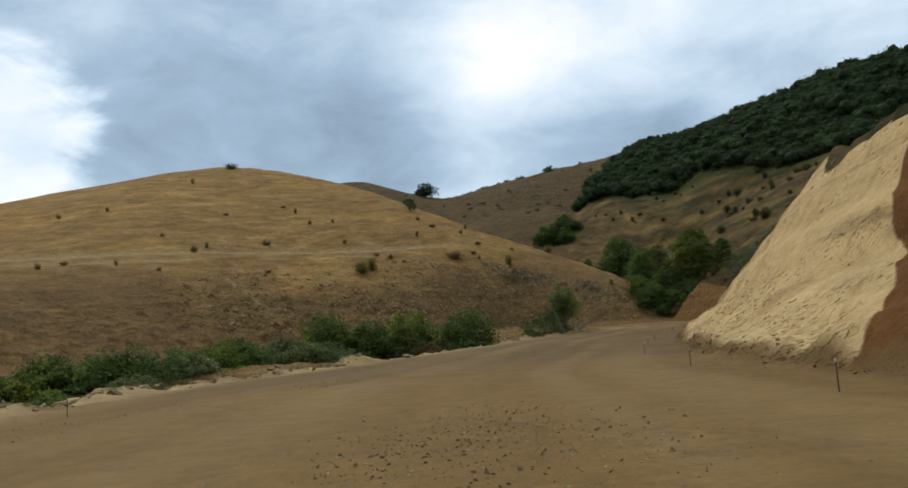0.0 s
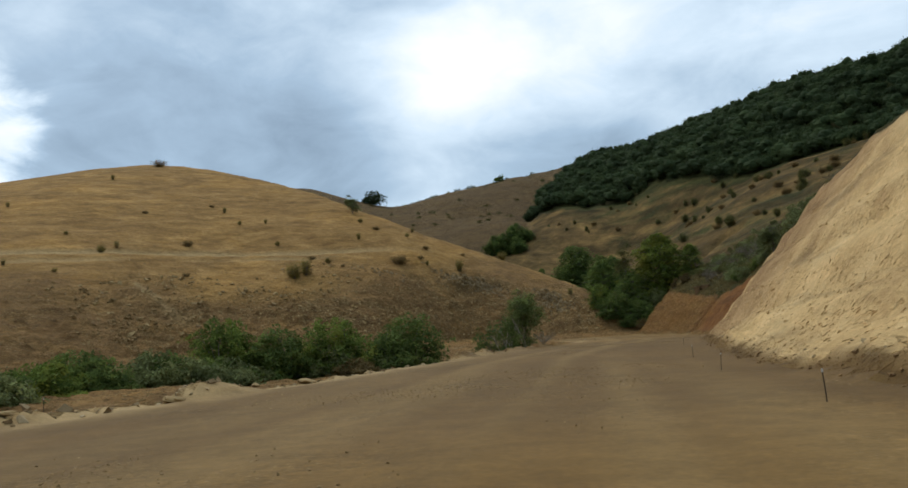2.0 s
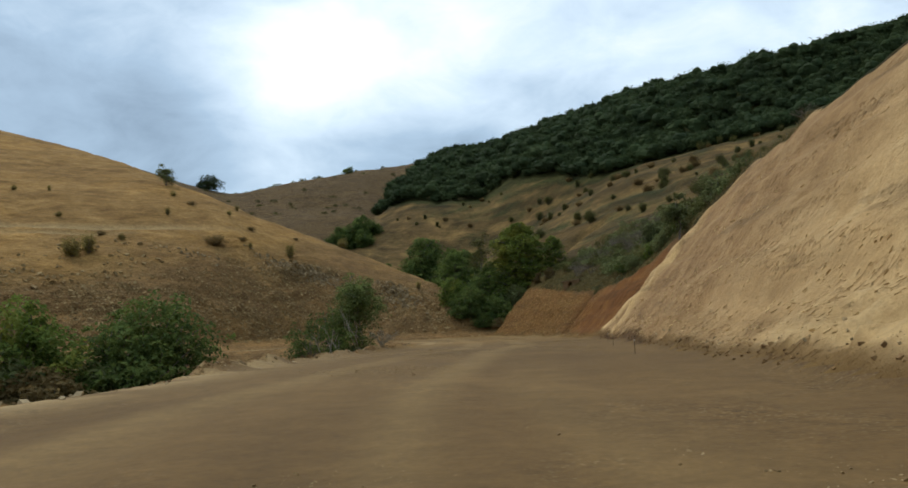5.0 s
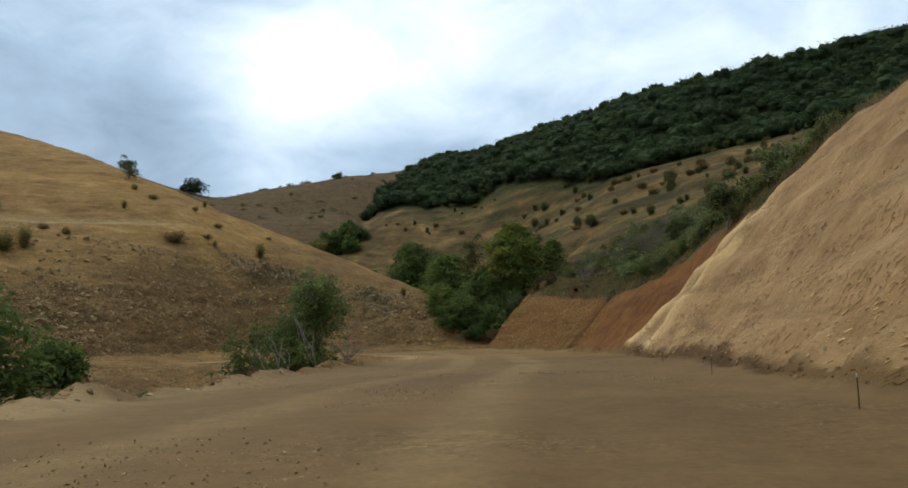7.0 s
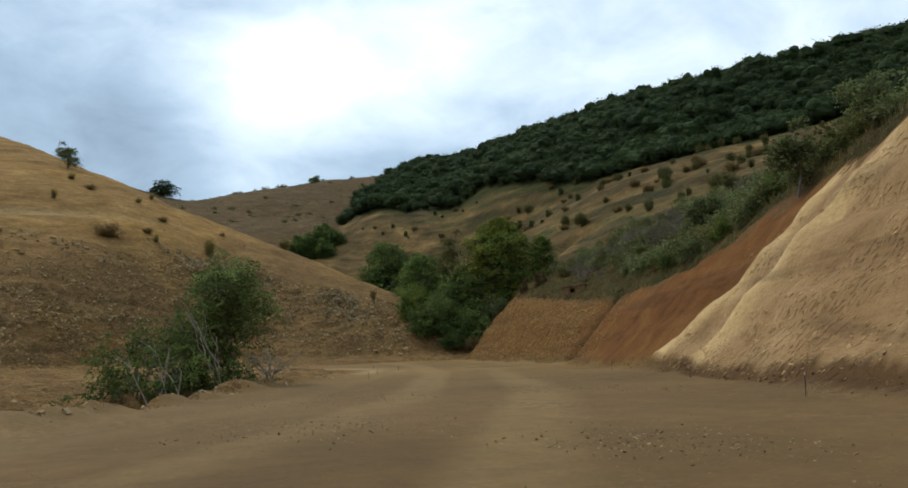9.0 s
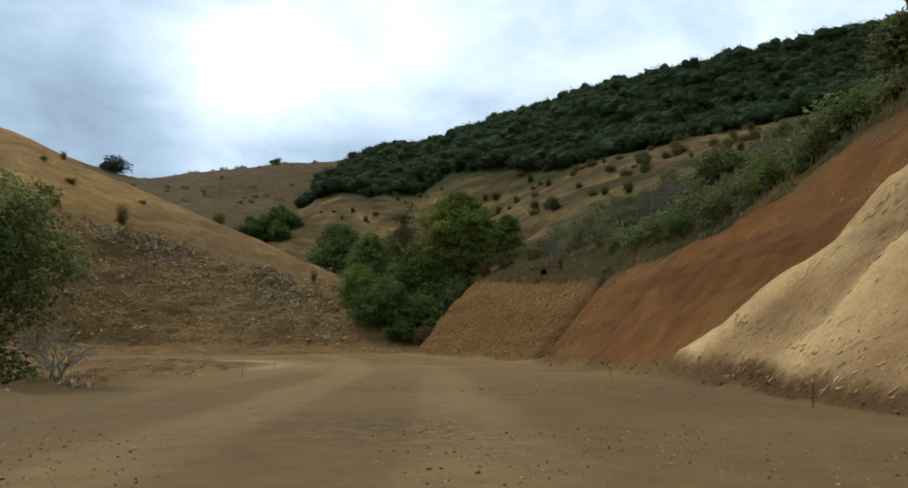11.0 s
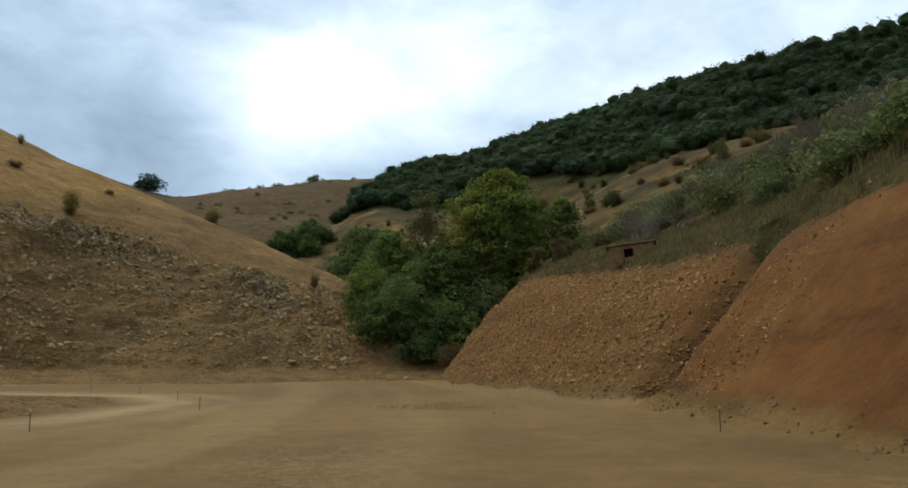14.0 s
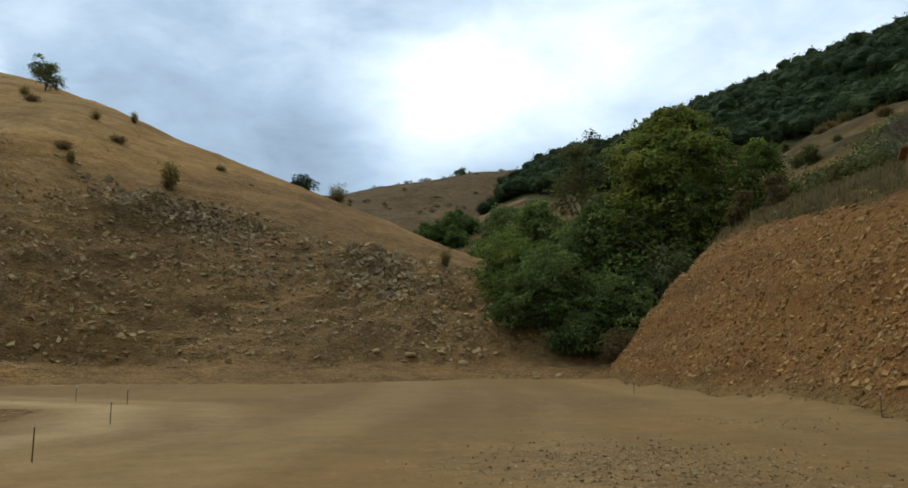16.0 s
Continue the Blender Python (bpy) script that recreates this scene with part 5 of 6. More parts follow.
def scrub_mass(name, seed, spots, leaf, label, size, sprays, per):
    """Low uneven clumps too many to count, at rows of x, y, width, height."""
    rng = np.random.RandomState(seed)
    verts, tones = [], []
    for x, y, w, h in spots:
        z = height(x, y) - 0.15
        lobes = []
        for _ in range(5):
            r = w * rng.uniform(0.14, 0.34)
            lobes.append((x + rng.normal() * w * 0.26, y + rng.normal() * w * 0.26, z + h * rng.uniform(0.15, 0.75), r, r, h * rng.uniform(0.18, 0.36)))
        v, _, tone = leaves(rng, lobes, sprays, per, size * 2.2, size, inner=0.3, stray=0.25, flat=0.2)
        verts.append(v)
        tones.append(np.clip(tone * 0.7 + 0.3 * rng.rand(), 0, 1))
    v = np.concatenate(verts)
    me = fast_mesh(name, v, np.arange(len(v)).reshape(-1, 4), leaf, False, dict(tone=np.concatenate(tones)))
    return tagged(new(name, me), label, "scrub", kind="stuff")


far_rng = np.random.RandomState(7)
far_spots = []
for i in range(90):
    b = far_rng.uniform(-3, 14)
    crest = float(FAR_CREST(b))
    r = crest - 2 if i < 40 else far_rng.uniform(crest - 170, crest - 5)
    far_spots.append((10 + r * math.sin(radians(b)), 60 + r * math.cos(radians(b)), far_rng.uniform(1.6, 4.5), far_rng.uniform(1.2, 2.8)))
scrub_mass("undergrowth", 56, hedge[::2], LEAF_DARK, "dark green undergrowth filling the gaps between the roadside bushes", 0.3, 90, 10)
scrub_mass("undergrowth", 57, hedge[1::2], LEAF_GREY, "grey-green undergrowth filling the gaps between the roadside bushes", 0.3, 80, 10)
scrub_mass("far_scrub", 53, far_spots, LEAF_OLIVE, "small dusty shrubs dotted over the distant brown hill", 0.6, 22, 6)
stand(tree("lone_tree", 33, 20.0, 9.0, 0.5, LEAF_DARK, "broad dark clump of trees on the distant skyline", 0.9, 380, 9, 0.4, 11), 10 + 606 * math.sin(radians(7.6)), 60 + 606 * math.cos(radians(7.6)), 0, 0.6, 0.6)

# ---- woods on the right-hand hill ----
def woods():
    """Rounded crowns standing close together: lumpy domes dressed with leaf sprays."""
    rng = np.random.RandomState(77)
    spots, cells = [], {}
    for _ in range(26000):
        b = rng.uniform(9.5, 57)
        low = float(np.interp(b, WOODS_B, WOODS_R)) + 5.0 * fbm(np.array(b * 2.0), np.array(3.0), 3.0, 3)
        high = float(np.interp(b, [9.5, 16], [468, float(RIDGE_R(16)) + 10])) if b < 16 else float(RIDGE_R(b)) + 14
        r = rng.uniform(low, high)
        if rng.rand() > r / 640:
            continue
        x, y = 10 + r * math.sin(radians(b)), 60 + r * math.cos(radians(b))
        w = rng.uniform(2.0, 4.0) if rng.rand() < 0.5 else rng.uniform(4.0, 7.4)
        i, j = int(x // 6), int(y // 6)
        near = [q for di in (-2, -1, 0, 1, 2) for dj in (-2, -1, 0, 1, 2) for q in cells.get((i + di, j + dj), ())]
        if any((x - q[0]) ** 2 + (y - q[1]) ** 2 < (0.5 * (w + q[2])) ** 2 for q in near):
            continue
        cells.setdefault((i, j), []).append((x, y, w))
        spots.append((x, y, height(x, y), w, 2.0 + w * rng.uniform(0.7, 1.1), 0.55 * rng.rand() ** 1.5 + 0.3 + 0.5 * patchy(x, y, 40)))
    quads, cores, tones, core_tones = [], [], [], []
    ball = bmesh.new()
    bmesh.ops.create_uvsphere(ball, u_segments=8, v_segments=6, radius=1.0)
    ball.verts.index_update()
    shell = np.array([v.co for v in ball.verts])
    shell_faces = np.array([[v.index for v in f.verts] for f in ball.faces if len(f.verts) == 4])
    ball.free()
    for x, y, z, w, h, own in spots:
        lobes = [(x, y, z + h * 0.5, w * 0.86, w * 0.86, h * 0.46)]
        for k in range(3):
            a, q = k * 2.094 + rng.rand(), rng.uniform(0.35, 0.62) * w
            e = w * rng.uniform(0.4, 0.6)
            lobes.append((x + math.cos(a) * q, y + math.sin(a) * q, z + h * rng.uniform(0.5, 0.8), e, e, e * 0.85))
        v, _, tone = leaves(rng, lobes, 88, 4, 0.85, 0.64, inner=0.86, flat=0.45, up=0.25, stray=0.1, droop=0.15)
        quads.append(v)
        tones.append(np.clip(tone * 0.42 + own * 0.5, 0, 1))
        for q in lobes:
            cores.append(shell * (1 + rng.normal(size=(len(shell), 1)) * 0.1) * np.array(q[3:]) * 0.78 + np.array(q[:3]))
            # cores painted paler on top and darker below, as skylight would shade them
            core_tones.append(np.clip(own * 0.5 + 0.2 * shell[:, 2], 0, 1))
    v = np.concatenate(quads)
    core = np.concatenate(cores)
    shift = (np.arange(len(cores)) * len(shell))[:, None, None]
    return v, np.arange(len(v)).reshape(-1, 4), core, (shell_faces[None] + shift).reshape(-1, 4), np.concatenate(tones + core_tones)


wv, wf, cv, cf, wt = woods()
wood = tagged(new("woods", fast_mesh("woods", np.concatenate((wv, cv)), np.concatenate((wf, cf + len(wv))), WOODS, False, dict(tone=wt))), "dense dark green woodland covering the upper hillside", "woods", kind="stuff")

# ---- scrub along the top of the cut ----
def crest_x(y):
    """Where the dug face meets the old slope."""
    xs = np.arange(0.0, 40.0, 0.25) + float(TOE_X(y))
    ys = np.full(xs.shape, float(y))
    over = right_z(xs, ys) < road_z(xs, ys) + face_rise(toe_off(xs, ys), ys)
    return float(xs[np.argmax(over)])


SCRUB = "scrub along the top of the cut"
scrub_kinds = [
    tiered_bush("shrub", 61, 3.4, 2.8, LEAF_GREY, "grey-green scrub bush at the top of the cut", 34, 5, 11, 0.24, 0.45, SCRUB, category="shrub"),
    tiered_bush("shrub", 62, 2.8, 3.4, LEAF_MID, "upright green scrub bush at the top of the cut", 34, 5, 11, 0.24, 0.45, SCRUB, category="shrub"),
    tiered_bush("shrub", 63, 3.8, 2.4, LEAF_DARK, "dark green spreading scrub at the top of the cut", 36, 5, 11, 0.24, 0.45, SCRUB, category="shrub"),
    broom_shrub("shrub", 64, 2.4, 1.6, LEAF_DRY, "low dry brown scrub at the top of the cut", 40, 7, 0.17, SCRUB),
    bare_shrub("shrub", 65, 3.4, 3.4, "leafless grey scrub at the top of the cut", SCRUB),
]
scrub_rng = np.random.RandomState(9)
first, belt = set(), []
for i in range(560):
    y = scrub_rng.uniform(84, 168) if i < 190 else scrub_rng.uniform(98, 146)
    near_end = y > 140
    off = 0.8 + 24 * scrub_rng.rand() ** 1.5 if not near_end else scrub_rng.uniform(3.0, 24)
    x = crest_x(y) + off
    if i >= 190:
        belt.append((x + 1.5, y, scrub_rng.uniform(1.6, 4.0), scrub_rng.uniform(0.6, 1.4 if off < 8 else 2.2)))
        continue
    k = int(scrub_rng.choice(5, p=[0.1, 0.04, 0.06, 0.3, 0.5] if near_end else [0.34, 0.16, 0.14, 0.24, 0.12]))
    size = scrub_rng.uniform(0.4, 1.0) * (1.15 if near_end and k == 4 else 0.72)
    (stand_copy if k in first else stand)(scrub_kinds[k], x, y, i * 77 % 360, size, 0.15)
    first.add(k)
for _ in range(130):
    y = scrub_rng.uniform(146, 186)
    x = crest_x(min(y, 180)) + scrub_rng.uniform(5, 30)
    belt.append((x, y, scrub_rng.uniform(1.6, 4.0), scrub_rng.uniform(1.0, 2.8)))
for i in range(14):
    y = scrub_rng.uniform(142, 172)
    stand_copy(scrub_kinds[4], crest_x(y) + scrub_rng.uniform(5, 18), y, i * 53, scrub_rng.uniform(0.8, 1.3), 0.15)
scrub_mass("scrub_belt", 54, belt[::2], LEAF_OLIVE, "olive and brown thicket on the slope above the cut", 0.24, 60, 9)
scrub_mass("scrub_belt", 55, belt[1::2], LEAF_GREY, "grey-green thicket on the slope above the cut", 0.24, 60, 9)
stand(tree("small_tree", 66, 4.2, 6.0, 2.0, LEAF_GREY, "small thin-crowned tree at the edge of the cut", 0.26, 420, 9, 0.12, 11, spread=2.0, inner=0.3), 46.5, 111.5, 0, 0.75, 0.2)
stand(tree("small_tree", 67, 4.6, 5.6, 1.2, LEAF_GREY, "small pale-leaved tree at the edge of the cut", 0.26, 420, 9, 0.12, 11, spread=2.0, inner=0.3), 49.0, 108.5, 0, 0.7, 0.2)
stand(tree("small_tree", 68, 4.0, 3.8, 0.5, LEAF_GREY, "small tree with pale whitish leaves above the cut", 0.26, 460, 9, 0.12, 11, spread=2.0, inner=0.3), 58.5, 136.0, 0, 1.0, 0.2)
for k, (x, y) in enumerate(((57.5, 177.0), (59.5, 176.0), (58.5, 174.5), (61.0, 178.5), (62.5, 175.5))):
    weed = bush("dry_weeds", 70 + k, 1.3, 2.4, LEAF_DRY, "tall dry brown weeds on the lip of the cut", "weeds", 0.16, 0.9, 14, "dry weeds by the shed", count=6) if k == 0 else weed
    (stand_copy if k else stand)(weed, x, y, k * 70, 1.0 - 0.08 * k, 0.1)


def grass():
    """Tufts of dry blades along the lip of the cut and on the banks."""
    rng = np.random.RandomState(3)
    feet = []
    for i in range(6200):
        y = rng.uniform(80, 182) if i < 5200 else rng.uniform(140, 182)
        x = crest_x(y) - 0.3 + abs(rng.normal()) * 4.0
        feet.append((x, y, rng.uniform(0.12, 0.42)))
    for _ in range(2500):
        y = rng.uniform(30, 135)
        x = float(np.interp(y, LEFT_Y, LEFT_X)) - 1.2 - abs(rng.normal()) * 4.0
        feet.append((x, y, rng.uniform(0.1, 0.35)))
    verts = []
    for x, y, h in feet:
        z = height(x, y) - 0.05
        for _ in range(4):
            a, l = rng.rand() * 6.28, rng.normal() * 0.35
            bx, by = x + rng.normal() * 0.12, y + rng.normal() * 0.12
            w = 0.025
            dx, dy = math.cos(a) * w, math.sin(a) * w
            tx, ty = bx + math.sin(a) * l * h, by + math.cos(a) * l * h
            verts += [(bx - dx, by - dy, z), (bx + dx, by + dy, z), (tx + dx * 0.3, ty + dy * 0.3, z + h), (tx - dx * 0.3, ty - dy * 0.3, z + h)]
    return np.array(verts), np.arange(len(verts)).reshape(-1, 4)


gv, gf = grass()
tagged(new("dry_grass", fast_mesh("dry_grass", gv, gf, STRAW, False, dict(tone=np.repeat(np.random.RandomState(4).rand(len(gv) // 16), 16)))), "tufts of dry straw-coloured grass along the banks", "grass", kind="stuff")


# ---- loose stone and earth ----
BOX = np.array([(-1, -1, -1), (1, -1, -1), (1, 1, -1), (-1, 1, -1), (-1, -1, 1), (1, -1, 1), (1, 1, 1), (-1, 1, 1)], float)
BOX_FACES = np.array([(0, 3, 2, 1), (4, 5, 6, 7), (0, 1, 5, 4), (1, 2, 6, 5), (2, 3, 7, 6), (3, 0, 4, 7)])


def rubble(rng, spots, flat=0.6, way=None):
    """Angular stones at rows of x, y, size, each half sunk into the ground."""
    spots = np.array(spots, float)
    n = len(spots)
    v = BOX[None] * rng.uniform(0.45, 1.0, (n, 8, 3))
    v *= np.stack((rng.uniform(0.7, 1.3, n), rng.uniform(0.5, 1.0, n), rng.uniform(0.35, 0.8, n) * flat / 0.6), -1)[:, None]
    q = rng.normal(size=(n, 4)) * np.array([1.0, 0.35, 0.35, 1.0])
    q /= np.linalg.norm(q, axis=1, keepdims=True)
    if way is not None:
        v *= np.array([1.7, 0.55, 0.8])
        turn = radians(way) / 2 + rng.normal(size=n) * 0.12
        q = np.stack((np.cos(turn), rng.normal(size=n) * 0.08, rng.normal(size=n) * 0.08, np.sin(turn)), -1)
        q /= np.linalg.norm(q, axis=1, keepdims=True)
    w, x, y, z = q.T
    R = np.stack((1 - 2 * (y * y + z * z), 2 * (x * y - w * z), 2 * (x * z + w * y), 2 * (x * y + w * z), 1 - 2 * (x * x + z * z), 2 * (y * z - w * x),
                  2 * (x * z - w * y), 2 * (y * z + w * x), 1 - 2 * (x * x + y * y)), -1).reshape(n, 3, 3)
    v = np.einsum("nij,nkj->nki", R, v) * spots[:, None, 2:3] * 0.5
    e = 0.6
    nrm = np.stack((heights(spots[:, 0] - e, spots[:, 1]) - heights(spots[:, 0] + e, spots[:, 1]), heights(spots[:, 0], spots[:, 1] - e) - heights(spots[:, 0], spots[:, 1] + e), np.full(n, 2 * e)), -1)
    nrm /= np.linalg.norm(nrm, axis=1, keepdims=True)
    along = np.cross(np.array([0.0, 1.0, 0.0]), nrm)
    along /= np.linalg.norm(along, axis=1, keepdims=True)
    lay = np.stack((along, np.cross(nrm, along), nrm), 1)
    v = np.einsum("nkj,nji->nki", v, lay)
    ground = heights(spots[:, 0], spots[:, 1])
    v += np.stack((spots[:, 0], spots[:, 1], ground + spots[:, 2] * 0.08), -1)[:, None]
    return v.reshape(-1, 3), (BOX_FACES[None] + (np.arange(n) * 8)[:, None, None]).reshape(-1, 4)


def scatter(name, seed, spots, material, label, category="stones", flat=0.6, way=None):
    v, f = rubble(np.random.RandomState(seed), spots, flat, way)
    return tagged(new(name, fast_mesh(name, v, f, material, False)), label, category, kind="stuff")


srng = np.random.RandomState(21)
hill_spots = []
while len(hill_spots) < 9000:
    b = srng.uniform(-32, 15)
    r = float(HILL_FOOT(b)) + abs(srng.normal()) * 17 - 1
    x, y = 10 + r * math.sin(radians(b)), 60 + r * math.cos(radians(b))
    if srng.rand() < 0.15 + 1.6 * patchy(x, y, 9):
        hill_spots.append((x, y, 0.08 + 0.5 * srng.rand() ** 5))
ledge_spots, grey_spots = [], []
for k in range(420):
    b = srng.uniform(-14, 15) if k < 250 else srng.uniform(-36, -8)
    r = float(HILL_FOOT(b)) + (srng.uniform(1, 24) if k < 250 else srng.uniform(6, 40))
    big = 0.45 if k < 250 else 1.0
    for _ in range(srng.randint(8, 44) if k < 250 else srng.randint(3, 10)):
        bb, rr = b + srng.normal() * (0.9 if k < 250 else 0.7), r + srng.normal() * 0.7
        ledge_spots.append((10 + rr * math.sin(radians(bb)), 60 + rr * math.cos(radians(bb)), 0.12 + big * srng.rand() ** 2.4))
for cx, cy, sx, sy, count in ((18.5, 205.0, 3.6, 1.5, 1300), (37.0, 203.0, 2.2, 3.2, 800), (-2.0, 196.0, 4.0, 1.2, 110), (28.0, 198.0, 3.0, 1.5, 120)):
    for _ in range(count):
        grey_spots.append((cx + srng.normal() * sx, cy + srng.normal() * sy, 0.12 + 0.75 * srng.rand() ** 3))
scatter("ledge_stones", 29, ledge_spots, STONE, "clusters of broken stone slabs on the lower hillside", flat=0.42)
scatter("outcrop_stones", 30, grey_spots, GREY_STONE, "grey broken rock of an outcrop on the hillside", flat=0.34)
scatter("hill_stones", 22, hill_spots, STONE, "pale broken stones strewn over the foot of the hill", flat=0.3)
gully_spots = []
while len(gully_spots) < 2600:
    x, y = srng.uniform(-46, 15), srng.uniform(92, 152)
    if patchy(x, y, 7) > 0.08 and float(outline_distance(np.array([x]), np.array([y]), OUTLINE)[0]) > 1.0:
        gully_spots.append((x, y, 0.08 + 0.4 * srng.rand() ** 4))
scatter("gully_stones", 32, gully_spots, STONE, "pale stones strewn over the gully side below the road", flat=0.4)
toe_spots = []
for _ in range(3600):
    y = srng.uniform(2, 183)
    s = 0.025 + 0.13 * srng.rand() ** 9
    toe_spots.append((float(TOE_X(y)) + srng.normal() * 0.22 + 0.05, y, s))
scatter("toe_clods", 23, toe_spots, CLOD, "brown earth clods fallen along the foot of the cut", "clods", 0.8)
pale_spots = []
for _ in range(500):
    y = srng.uniform(20, 100)
    pale_spots.append((float(TOE_X(y)) + abs(srng.normal()) * 0.25 + 0.3, y, 0.025 + 0.15 * srng.rand() ** 9))
scatter("pale_clods", 24, pale_spots, PALE_CLOD, "pale clods fallen at the foot of the cut", "clods", 0.8)
crumb_spots = []
for k in range(520):
    cy = srng.uniform(20, 112)
    lift = srng.choice([0.6, 1.2, 2.6, 3.4, 6.3, 8.5], p=[0.24, 0.24, 0.18, 0.14, 0.14, 0.06]) + srng.normal() * 0.3
    for _ in range(srng.randint(3, 14)):
        y = cy + srng.normal() * 1.3
        h = max(0.2, lift + 0.5 * (y - cy) * 0.3 + srng.normal() * 0.16)
        x = float(TOE_X(y)) + min(h / 0.62, h / 1.17 + float(APRON(y))) * math.hypot(1, float(TOE_X(y + 1) - TOE_X(y - 1)) / 2)
        crumb_spots.append((x, y, 0.04 + 0.11 * srng.rand() ** 2.5))
scatter("face_crumbs", 33, crumb_spots, FACE_CLOD, "pale ridges of earth torn up by the digger's teeth", "clods", 0.5, -48)
face_spots = []
for k in range(420):
    cy = srng.uniform(143, 183) if k < 380 else srng.uniform(134, 143)
    cx = float(TOE_X(cy)) + srng.uniform(0.3, crest_x(cy) - float(TOE_X(cy)) - 0.5)
    for _ in range(srng.randint(10, 48)):
        y = cy + srng.normal() * 0.7
        x = cx + (float(TOE_X(y)) - float(TOE_X(cy))) + srng.normal() * 0.45 - 0.25 * (y - cy)
        if x > float(TOE_X(y)) + 0.15:
            face_spots.append((x, y, 0.05 + (0.2 if cy > 143 else 0.12) * srng.rand() ** 3))
scatter("cut_stones", 25, face_spots, YELLOW_STONE, "yellowish broken stones sticking out of the cut", flat=0.4)


def stone_mesh(name, seed, material):
    """One small angular stone."""
    rng = np.random.RandomState(seed)
    v = BOX * rng.uniform(0.5, 1.0, (8, 3)) * np.array([0.6, 0.42, 0.24])
    return fast_mesh(name, v, BOX_FACES, material, False)


def embed(parent, spots, meshes):
    """Single stones set into the ground of one piece of the setting."""
    rng = np.random.RandomState(len(spots))
    for k, (x, y, size) in enumerate(spots):
        e = 0.6
        up = Vector((height(x - e, y) - height(x + e, y), height(x, y - e) - height(x, y + e), 2 * e)).normalized()
        lay = up.to_track_quat("Z", "Y").to_matrix().to_4x4()
        ob = new("stone", meshes[k % len(meshes)])
        ob.parent = parent
        ob.matrix_basis = pose(x, y, height(x, y) + 0.04 * size) @ lay @ pose(0, 0, 0, rng.normal() * 14, rng.normal() * 14, rng.rand() * 360) @ Matrix.Diagonal((size, size, size, 1))


set_rng = np.random.RandomState(88)
singles = []
while len(singles) < 290:
    y = set_rng.uniform(144, 181)
    x = float(TOE_X(y)) + set_rng.uniform(0.3, crest_x(y) - float(TOE_X(y)) - 0.4)
    if patchy(x * 1.6, y, 4) > -0.05:
        singles.append((x, y, 0.11 + 0.18 * set_rng.rand() ** 2.5))
embed(bpy.data.objects["cut_slope"], singles, [stone_mesh("stone", 90 + k, YELLOW_STONE) for k in range(6)])
singles = []
for cx, cy, sx, sy, count in ((18.5, 205.0, 3.6, 1.3, 150), (37.0, 203.0, 2.2, 3.0, 90), (28.0, 199.0, 5.0, 3.0, 45)):
    singles += [(cx + set_rng.normal() * sx, cy + set_rng.normal() * sy, 0.22 + 0.42 * set_rng.rand() ** 2) for _ in range(count)]
embed(bpy.data.objects["hillside"], singles, [stone_mesh("stone", 100 + k, GREY_STONE) for k in range(6)])
rill_spots = []
while len(rill_spots) < 900:
    z = srng.uniform(-0.6, 5.5)
    y = 141.2 - 0.12 * z + srng.normal() * 0.5
    x = float(TOE_X(y)) + (z + 0.9) / 1.17
    rill_spots.append((x, y, 0.04 + 0.2 * srng.rand() ** 5))
scatter("rill_clods", 28, rill_spots, RED_CLOD, "dark earth clods heaped in a washed-out groove", "clods", 0.6)
gravel_spots = []
while len(gravel_spots) < 15000:
    y = srng.uniform(1, 150)
    x = float(np.interp(y, PATH_Y, PATH_X)) + srng.normal() * 6.0
    if patchy(x, y * 0.5, 5.0) + 0.06 * srng.normal() > 0.36 and x < float(TOE_X(y)) - 0.5:
        gravel_spots.append((x, y, 0.014 + 0.05 * srng.rand() ** 4))
for cx, cy, sx, sy, count in ((40.2, 143.2, 1.1, 1.5, 3600), (1.0, 42.5, 2.2, 1.6, 1800), (18.4, 91.6, 1.2, 1.4, 900), (21.9, 86.2, 0.9, 1.4, 900), (35.7, 113.9, 1.2, 2.0, 1200), (0.5, 9.0, 1.2, 2.0, 1200)):
    for _ in range(count):
        gravel_spots.append((cx + srng.normal() * sx, cy + srng.normal() * sy, 0.014 + 0.05 * srng.rand() ** 3))
scatter("gravel", 26, gravel_spots, GRAVEL, "loose gravel in patches on the earth road", "gravel", 0.22)
edge_spots = []
for _ in range(2600):
    y = srng.uniform(14, 140)
    edge_spots.append((float(np.interp(y, LEFT_Y, LEFT_X)) + srng.normal() * 0.6 - 0.3, y, 0.03 + 0.3 * srng.rand() ** 9))
scatter("edge_clods", 27, edge_spots, PALE_CLOD, "pale spoil and stones along the outer edge of the road", "clods", 0.4)


slab_spots = []
for _ in range(170):
    y = srng.uniform(18, 66)
    slab_spots.append((float(np.interp(y, LEFT_Y, LEFT_X)) + srng.normal() * 0.4 - 0.3, y, 0.15 + 0.4 * srng.rand() ** 2.5))
scatter("spoil_slabs", 31, slab_spots, PALE_CLOD, "pale slabs of dug clay pushed to the edge of the road", "clods", 0.3)


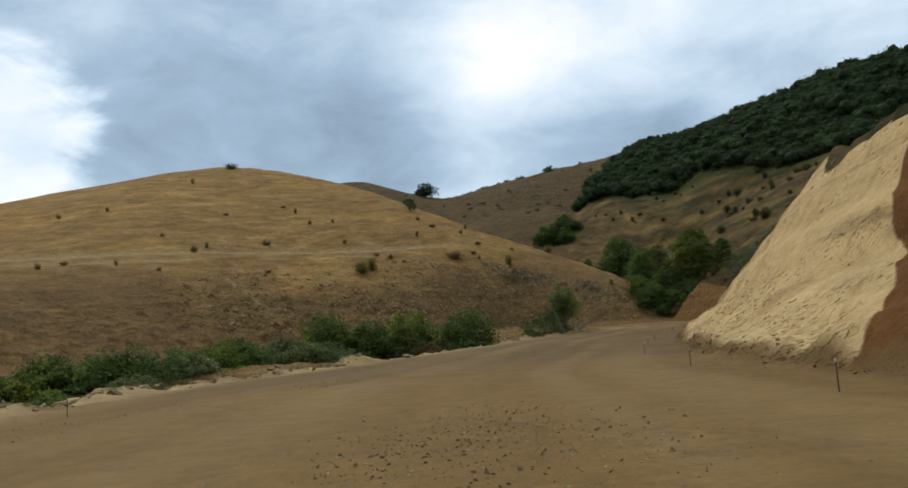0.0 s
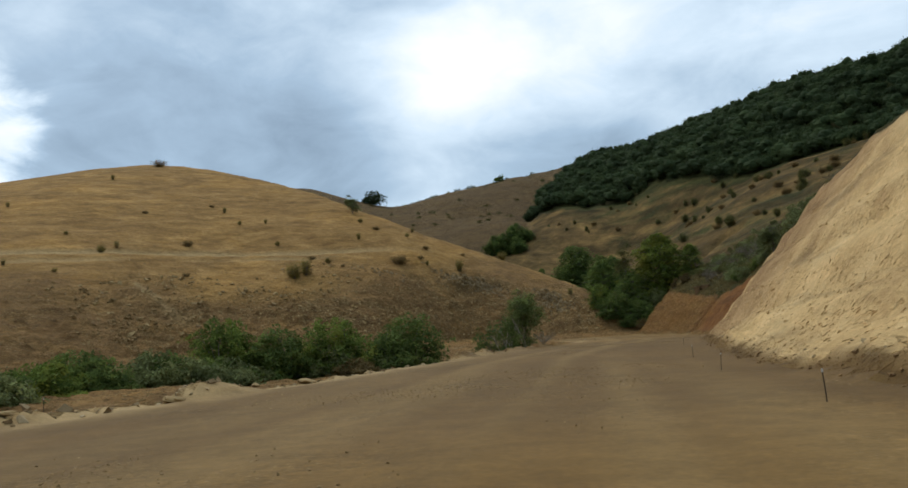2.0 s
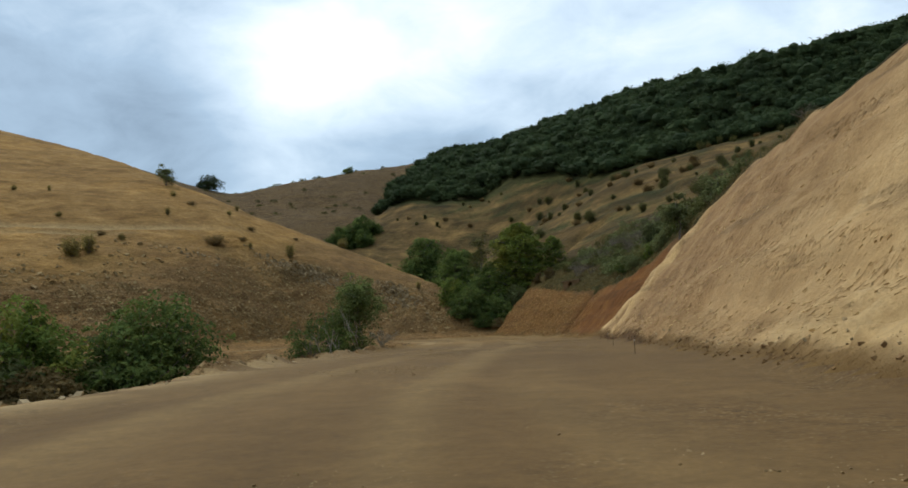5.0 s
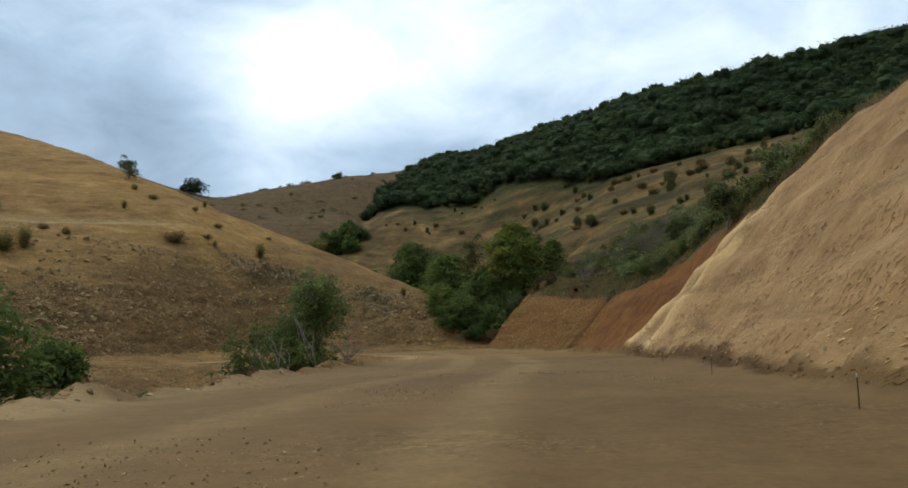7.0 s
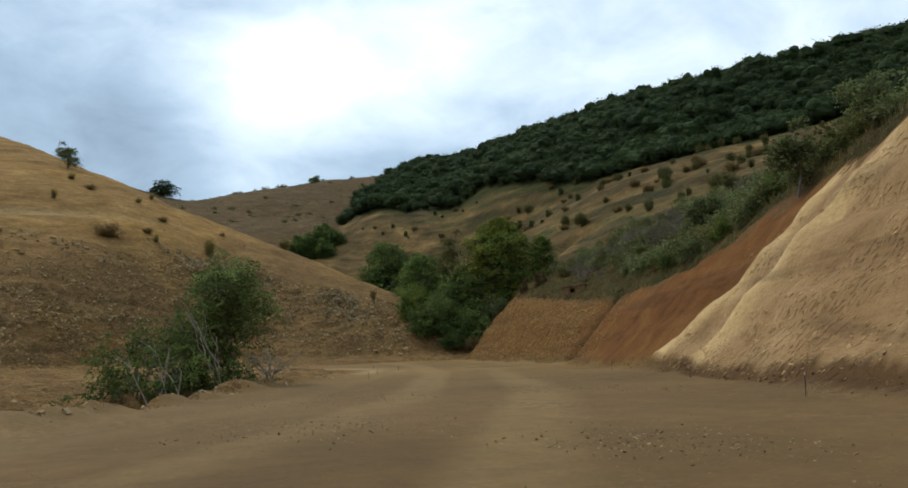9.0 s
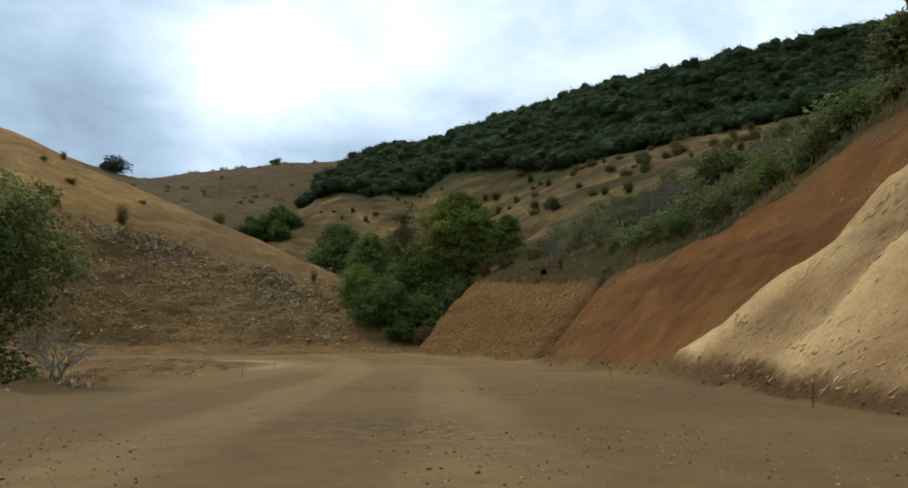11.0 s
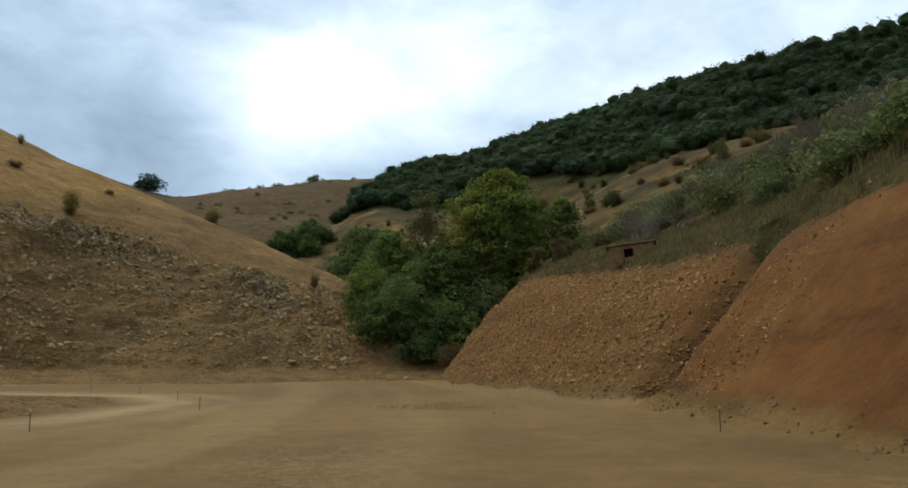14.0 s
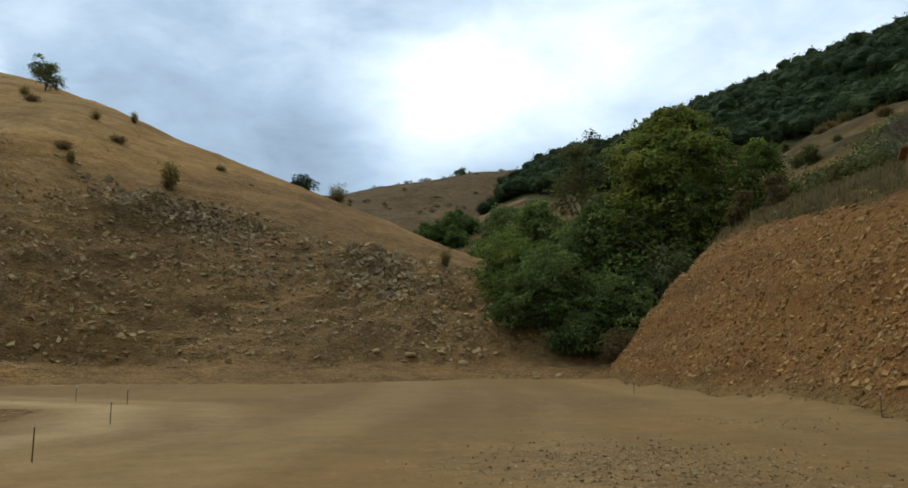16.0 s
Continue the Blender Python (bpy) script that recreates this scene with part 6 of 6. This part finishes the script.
def rock_mesh(seed):
    """One weathered boulder."""
    bm = bmesh.new()
    bmesh.ops.create_icosphere(bm, subdivisions=3, radius=1.0)
    rng = np.random.RandomState(seed)
    planes = rng.normal(size=(9, 3))
    planes /= np.linalg.norm(planes, axis=1, keepdims=True)
    for v in bm.verts:
        p = np.array(v.co)
        for k, q in enumerate(planes):
            over = p @ q - (0.55 + 0.04 * k)
            if over > 0:
                p = p - q * over
        n = noise.noise(Vector(p) * 2.3 + Vector((seed, 0, 0)))
        v.co = Vector(p) * (1 + 0.14 * n)
        v.co.z *= 0.7
    me = bpy.data.meshes.new("rock")
    bm.to_mesh(me)
    bm.free()
    me.materials.append(STONE)
    return me


ROCKS = "loose rocks by the road"
rock_meshes = [rock_mesh(k) for k in range(5)]
rock_spots = [(2.2, 87.5, 0.55), (-9.0, 73.5, 0.35), (-7.5, 76.5, 0.3), (3.6, 92.3, 0.4), (-11.2, 44, 0.4), (-12.8, 38, 0.5), (-12.6, 40.5, 0.35), (-4.2, 55.2, 0.3),
              (46.4, 182.5, 0.35), (48.0, 183.0, 0.3), (42.5, 187.5, 0.5), (41.0, 188.6, 0.4), (38.8, 188.0, 0.45), (40.2, 187.2, 0.3), (36.5, 188.2, 0.35)]
rock_spots += [(22.0, 143.5, 0.25), (24.0, 151.0, 0.3)]
edge_rng = np.random.RandomState(61)
for y in np.linspace(19, 64, 30):
    y = float(y + edge_rng.normal() * 0.7)
    rock_spots.append((float(np.interp(y, LEFT_Y, LEFT_X)) - 0.35 + edge_rng.normal() * 0.3, y, float(0.22 + 0.42 * edge_rng.rand() ** 2)))
for i, (x, y, s) in enumerate(rock_spots):
    r = tagged(new("rock", rock_meshes[i % 5]), "weathered pale rock lying at the edge of the earthworks", "rock", ROCKS)
    r.matrix_basis = pose(x, y, height(x, y) + 0.06 * s, 8, 5, i * 71 if i < 17 else 70 + i * 13 % 40) @ Matrix.Diagonal((s * (1.0 if i < 17 else 1.7), s * 0.8, s * (0.8 if i < 17 else 0.55), 1))


# ---- survey stakes ----
def stake():
    root = thing("survey_stake", "thin weathered wooden survey stake with a white tip", "stake", "survey stakes along the road")
    v, f = tube([(0, 0, -0.3), (0.004, 0, 0.15), (0.0, 0.004, 0.46)], [0.010, 0.011, 0.010], 6)
    part("post", fast_mesh("post", v, f, STAKE), root)
    v, f = tube([(0, 0.004, 0.455), (0, 0.004, 0.465), (0.0, 0.004, 0.51), (0, 0.004, 0.515)], [0.011, 0.014, 0.014, 0.008], 8)
    part("tip", fast_mesh("tip", v, f, TAG), root, "white painted tip")
    return root


first_stake = stake()
STAKES = [(38.5, 118.2, -3), (28.8, 91.6, 2), (23.3, 79.8, 3), (34.4, 104.3, -2), (10.3, 42.2, -3), (13.2, 52.1, 2), (6.5, 22.0, 1), (7.5, 31.4, -2), (19.6, 70.7, 1), (42.7, 131.3, 2), (47.2, 149.6, 2), (46.3, 163.0, -1),
          (5.8, 12.1, 1), (-10.4, 21.1, 0), (-9.4, 43.0, 0), (26.1, 127.5, 1), (28.7, 137.4, -1), (32.2, 145.3, 1), (31.2, 151.4, 0), (29.0, 159.6, 1), (26.3, 162.7, 0)]
for i, (x, y, tilt) in enumerate(STAKES):
    s = copy_thing(first_stake, Matrix.Identity(4)) if i else first_stake
    s.matrix_basis = pose(x, y, height(x, y), tilt, tilt * 0.5, i * 50)


# ---- the small shed above the cut ----
def slab(x0, x1, y0, y1, z0, z1, seed=0, rough=0.02):
    """A worn block with softened, uneven edges."""
    bm = bmesh.new()
    bmesh.ops.create_cube(bm, size=1.0)
    for v in bm.verts:
        v.co = Vector((x0 + (v.co.x + 0.5) * (x1 - x0), y0 + (v.co.y + 0.5) * (y1 - y0), z0 + (v.co.z + 0.5) * (z1 - z0)))
    bmesh.ops.bevel(bm, geom=bm.edges[:], offset=0.03, segments=2, affect="EDGES")
    bmesh.ops.subdivide_edges(bm, edges=[e for e in bm.edges if e.calc_length() > 0.4], cuts=3, use_grid_fill=True)
    for v in bm.verts:
        v.co += noise.noise_vector(v.co * 2.5 + Vector((seed, seed, 0))) * rough
    me = bpy.data.meshes.new("block")
    bm.to_mesh(me)
    bm.free()
    return me


def shed():
    root = thing("shed", "low mud-brick shed with a flat earth roof and a dark opening", "shed")

    def wall(name, box, material, seed, label=""):
        me = slab(*box, seed)
        me.materials.append(material)
        return part(name, me, root, label)

    wall("front_wall", (-1.45, -0.5, -0.9, -0.7, -0.8, 1.1), MUD, 1)
    wall("front_wall", (0.1, 1.45, -0.9, -0.7, -0.8, 1.1), MUD, 2)
    wall("lintel", (-0.55, 0.15, -0.89, -0.71, 0.85, 1.09), MUD, 3)
    wall("sill", (-0.55, 0.15, -0.89, -0.71, -0.8, 0.35), MUD, 4)
    wall("side_wall", (-1.45, -1.25, -0.71, 0.9, -0.8, 1.1), MUD, 5)
    wall("side_wall", (1.25, 1.45, -0.71, 0.9, -0.8, 1.1), MUD, 6)
    wall("back_wall", (-1.26, 1.26, 0.7, 0.9, -0.8, 1.1), MUD, 7)
    wall("roof", (-1.65, 1.6, -1.05, 1.05, 1.09, 1.22), SLAB, 8, "flat earth roof slab")
    return root


hut = shed()
hut.matrix_basis = pose(55.6, 157.4, height(55.6, 157.4) - 0.42, 0, -6, -32) @ Matrix.Diagonal((0.88, 0.88, 0.95, 1))
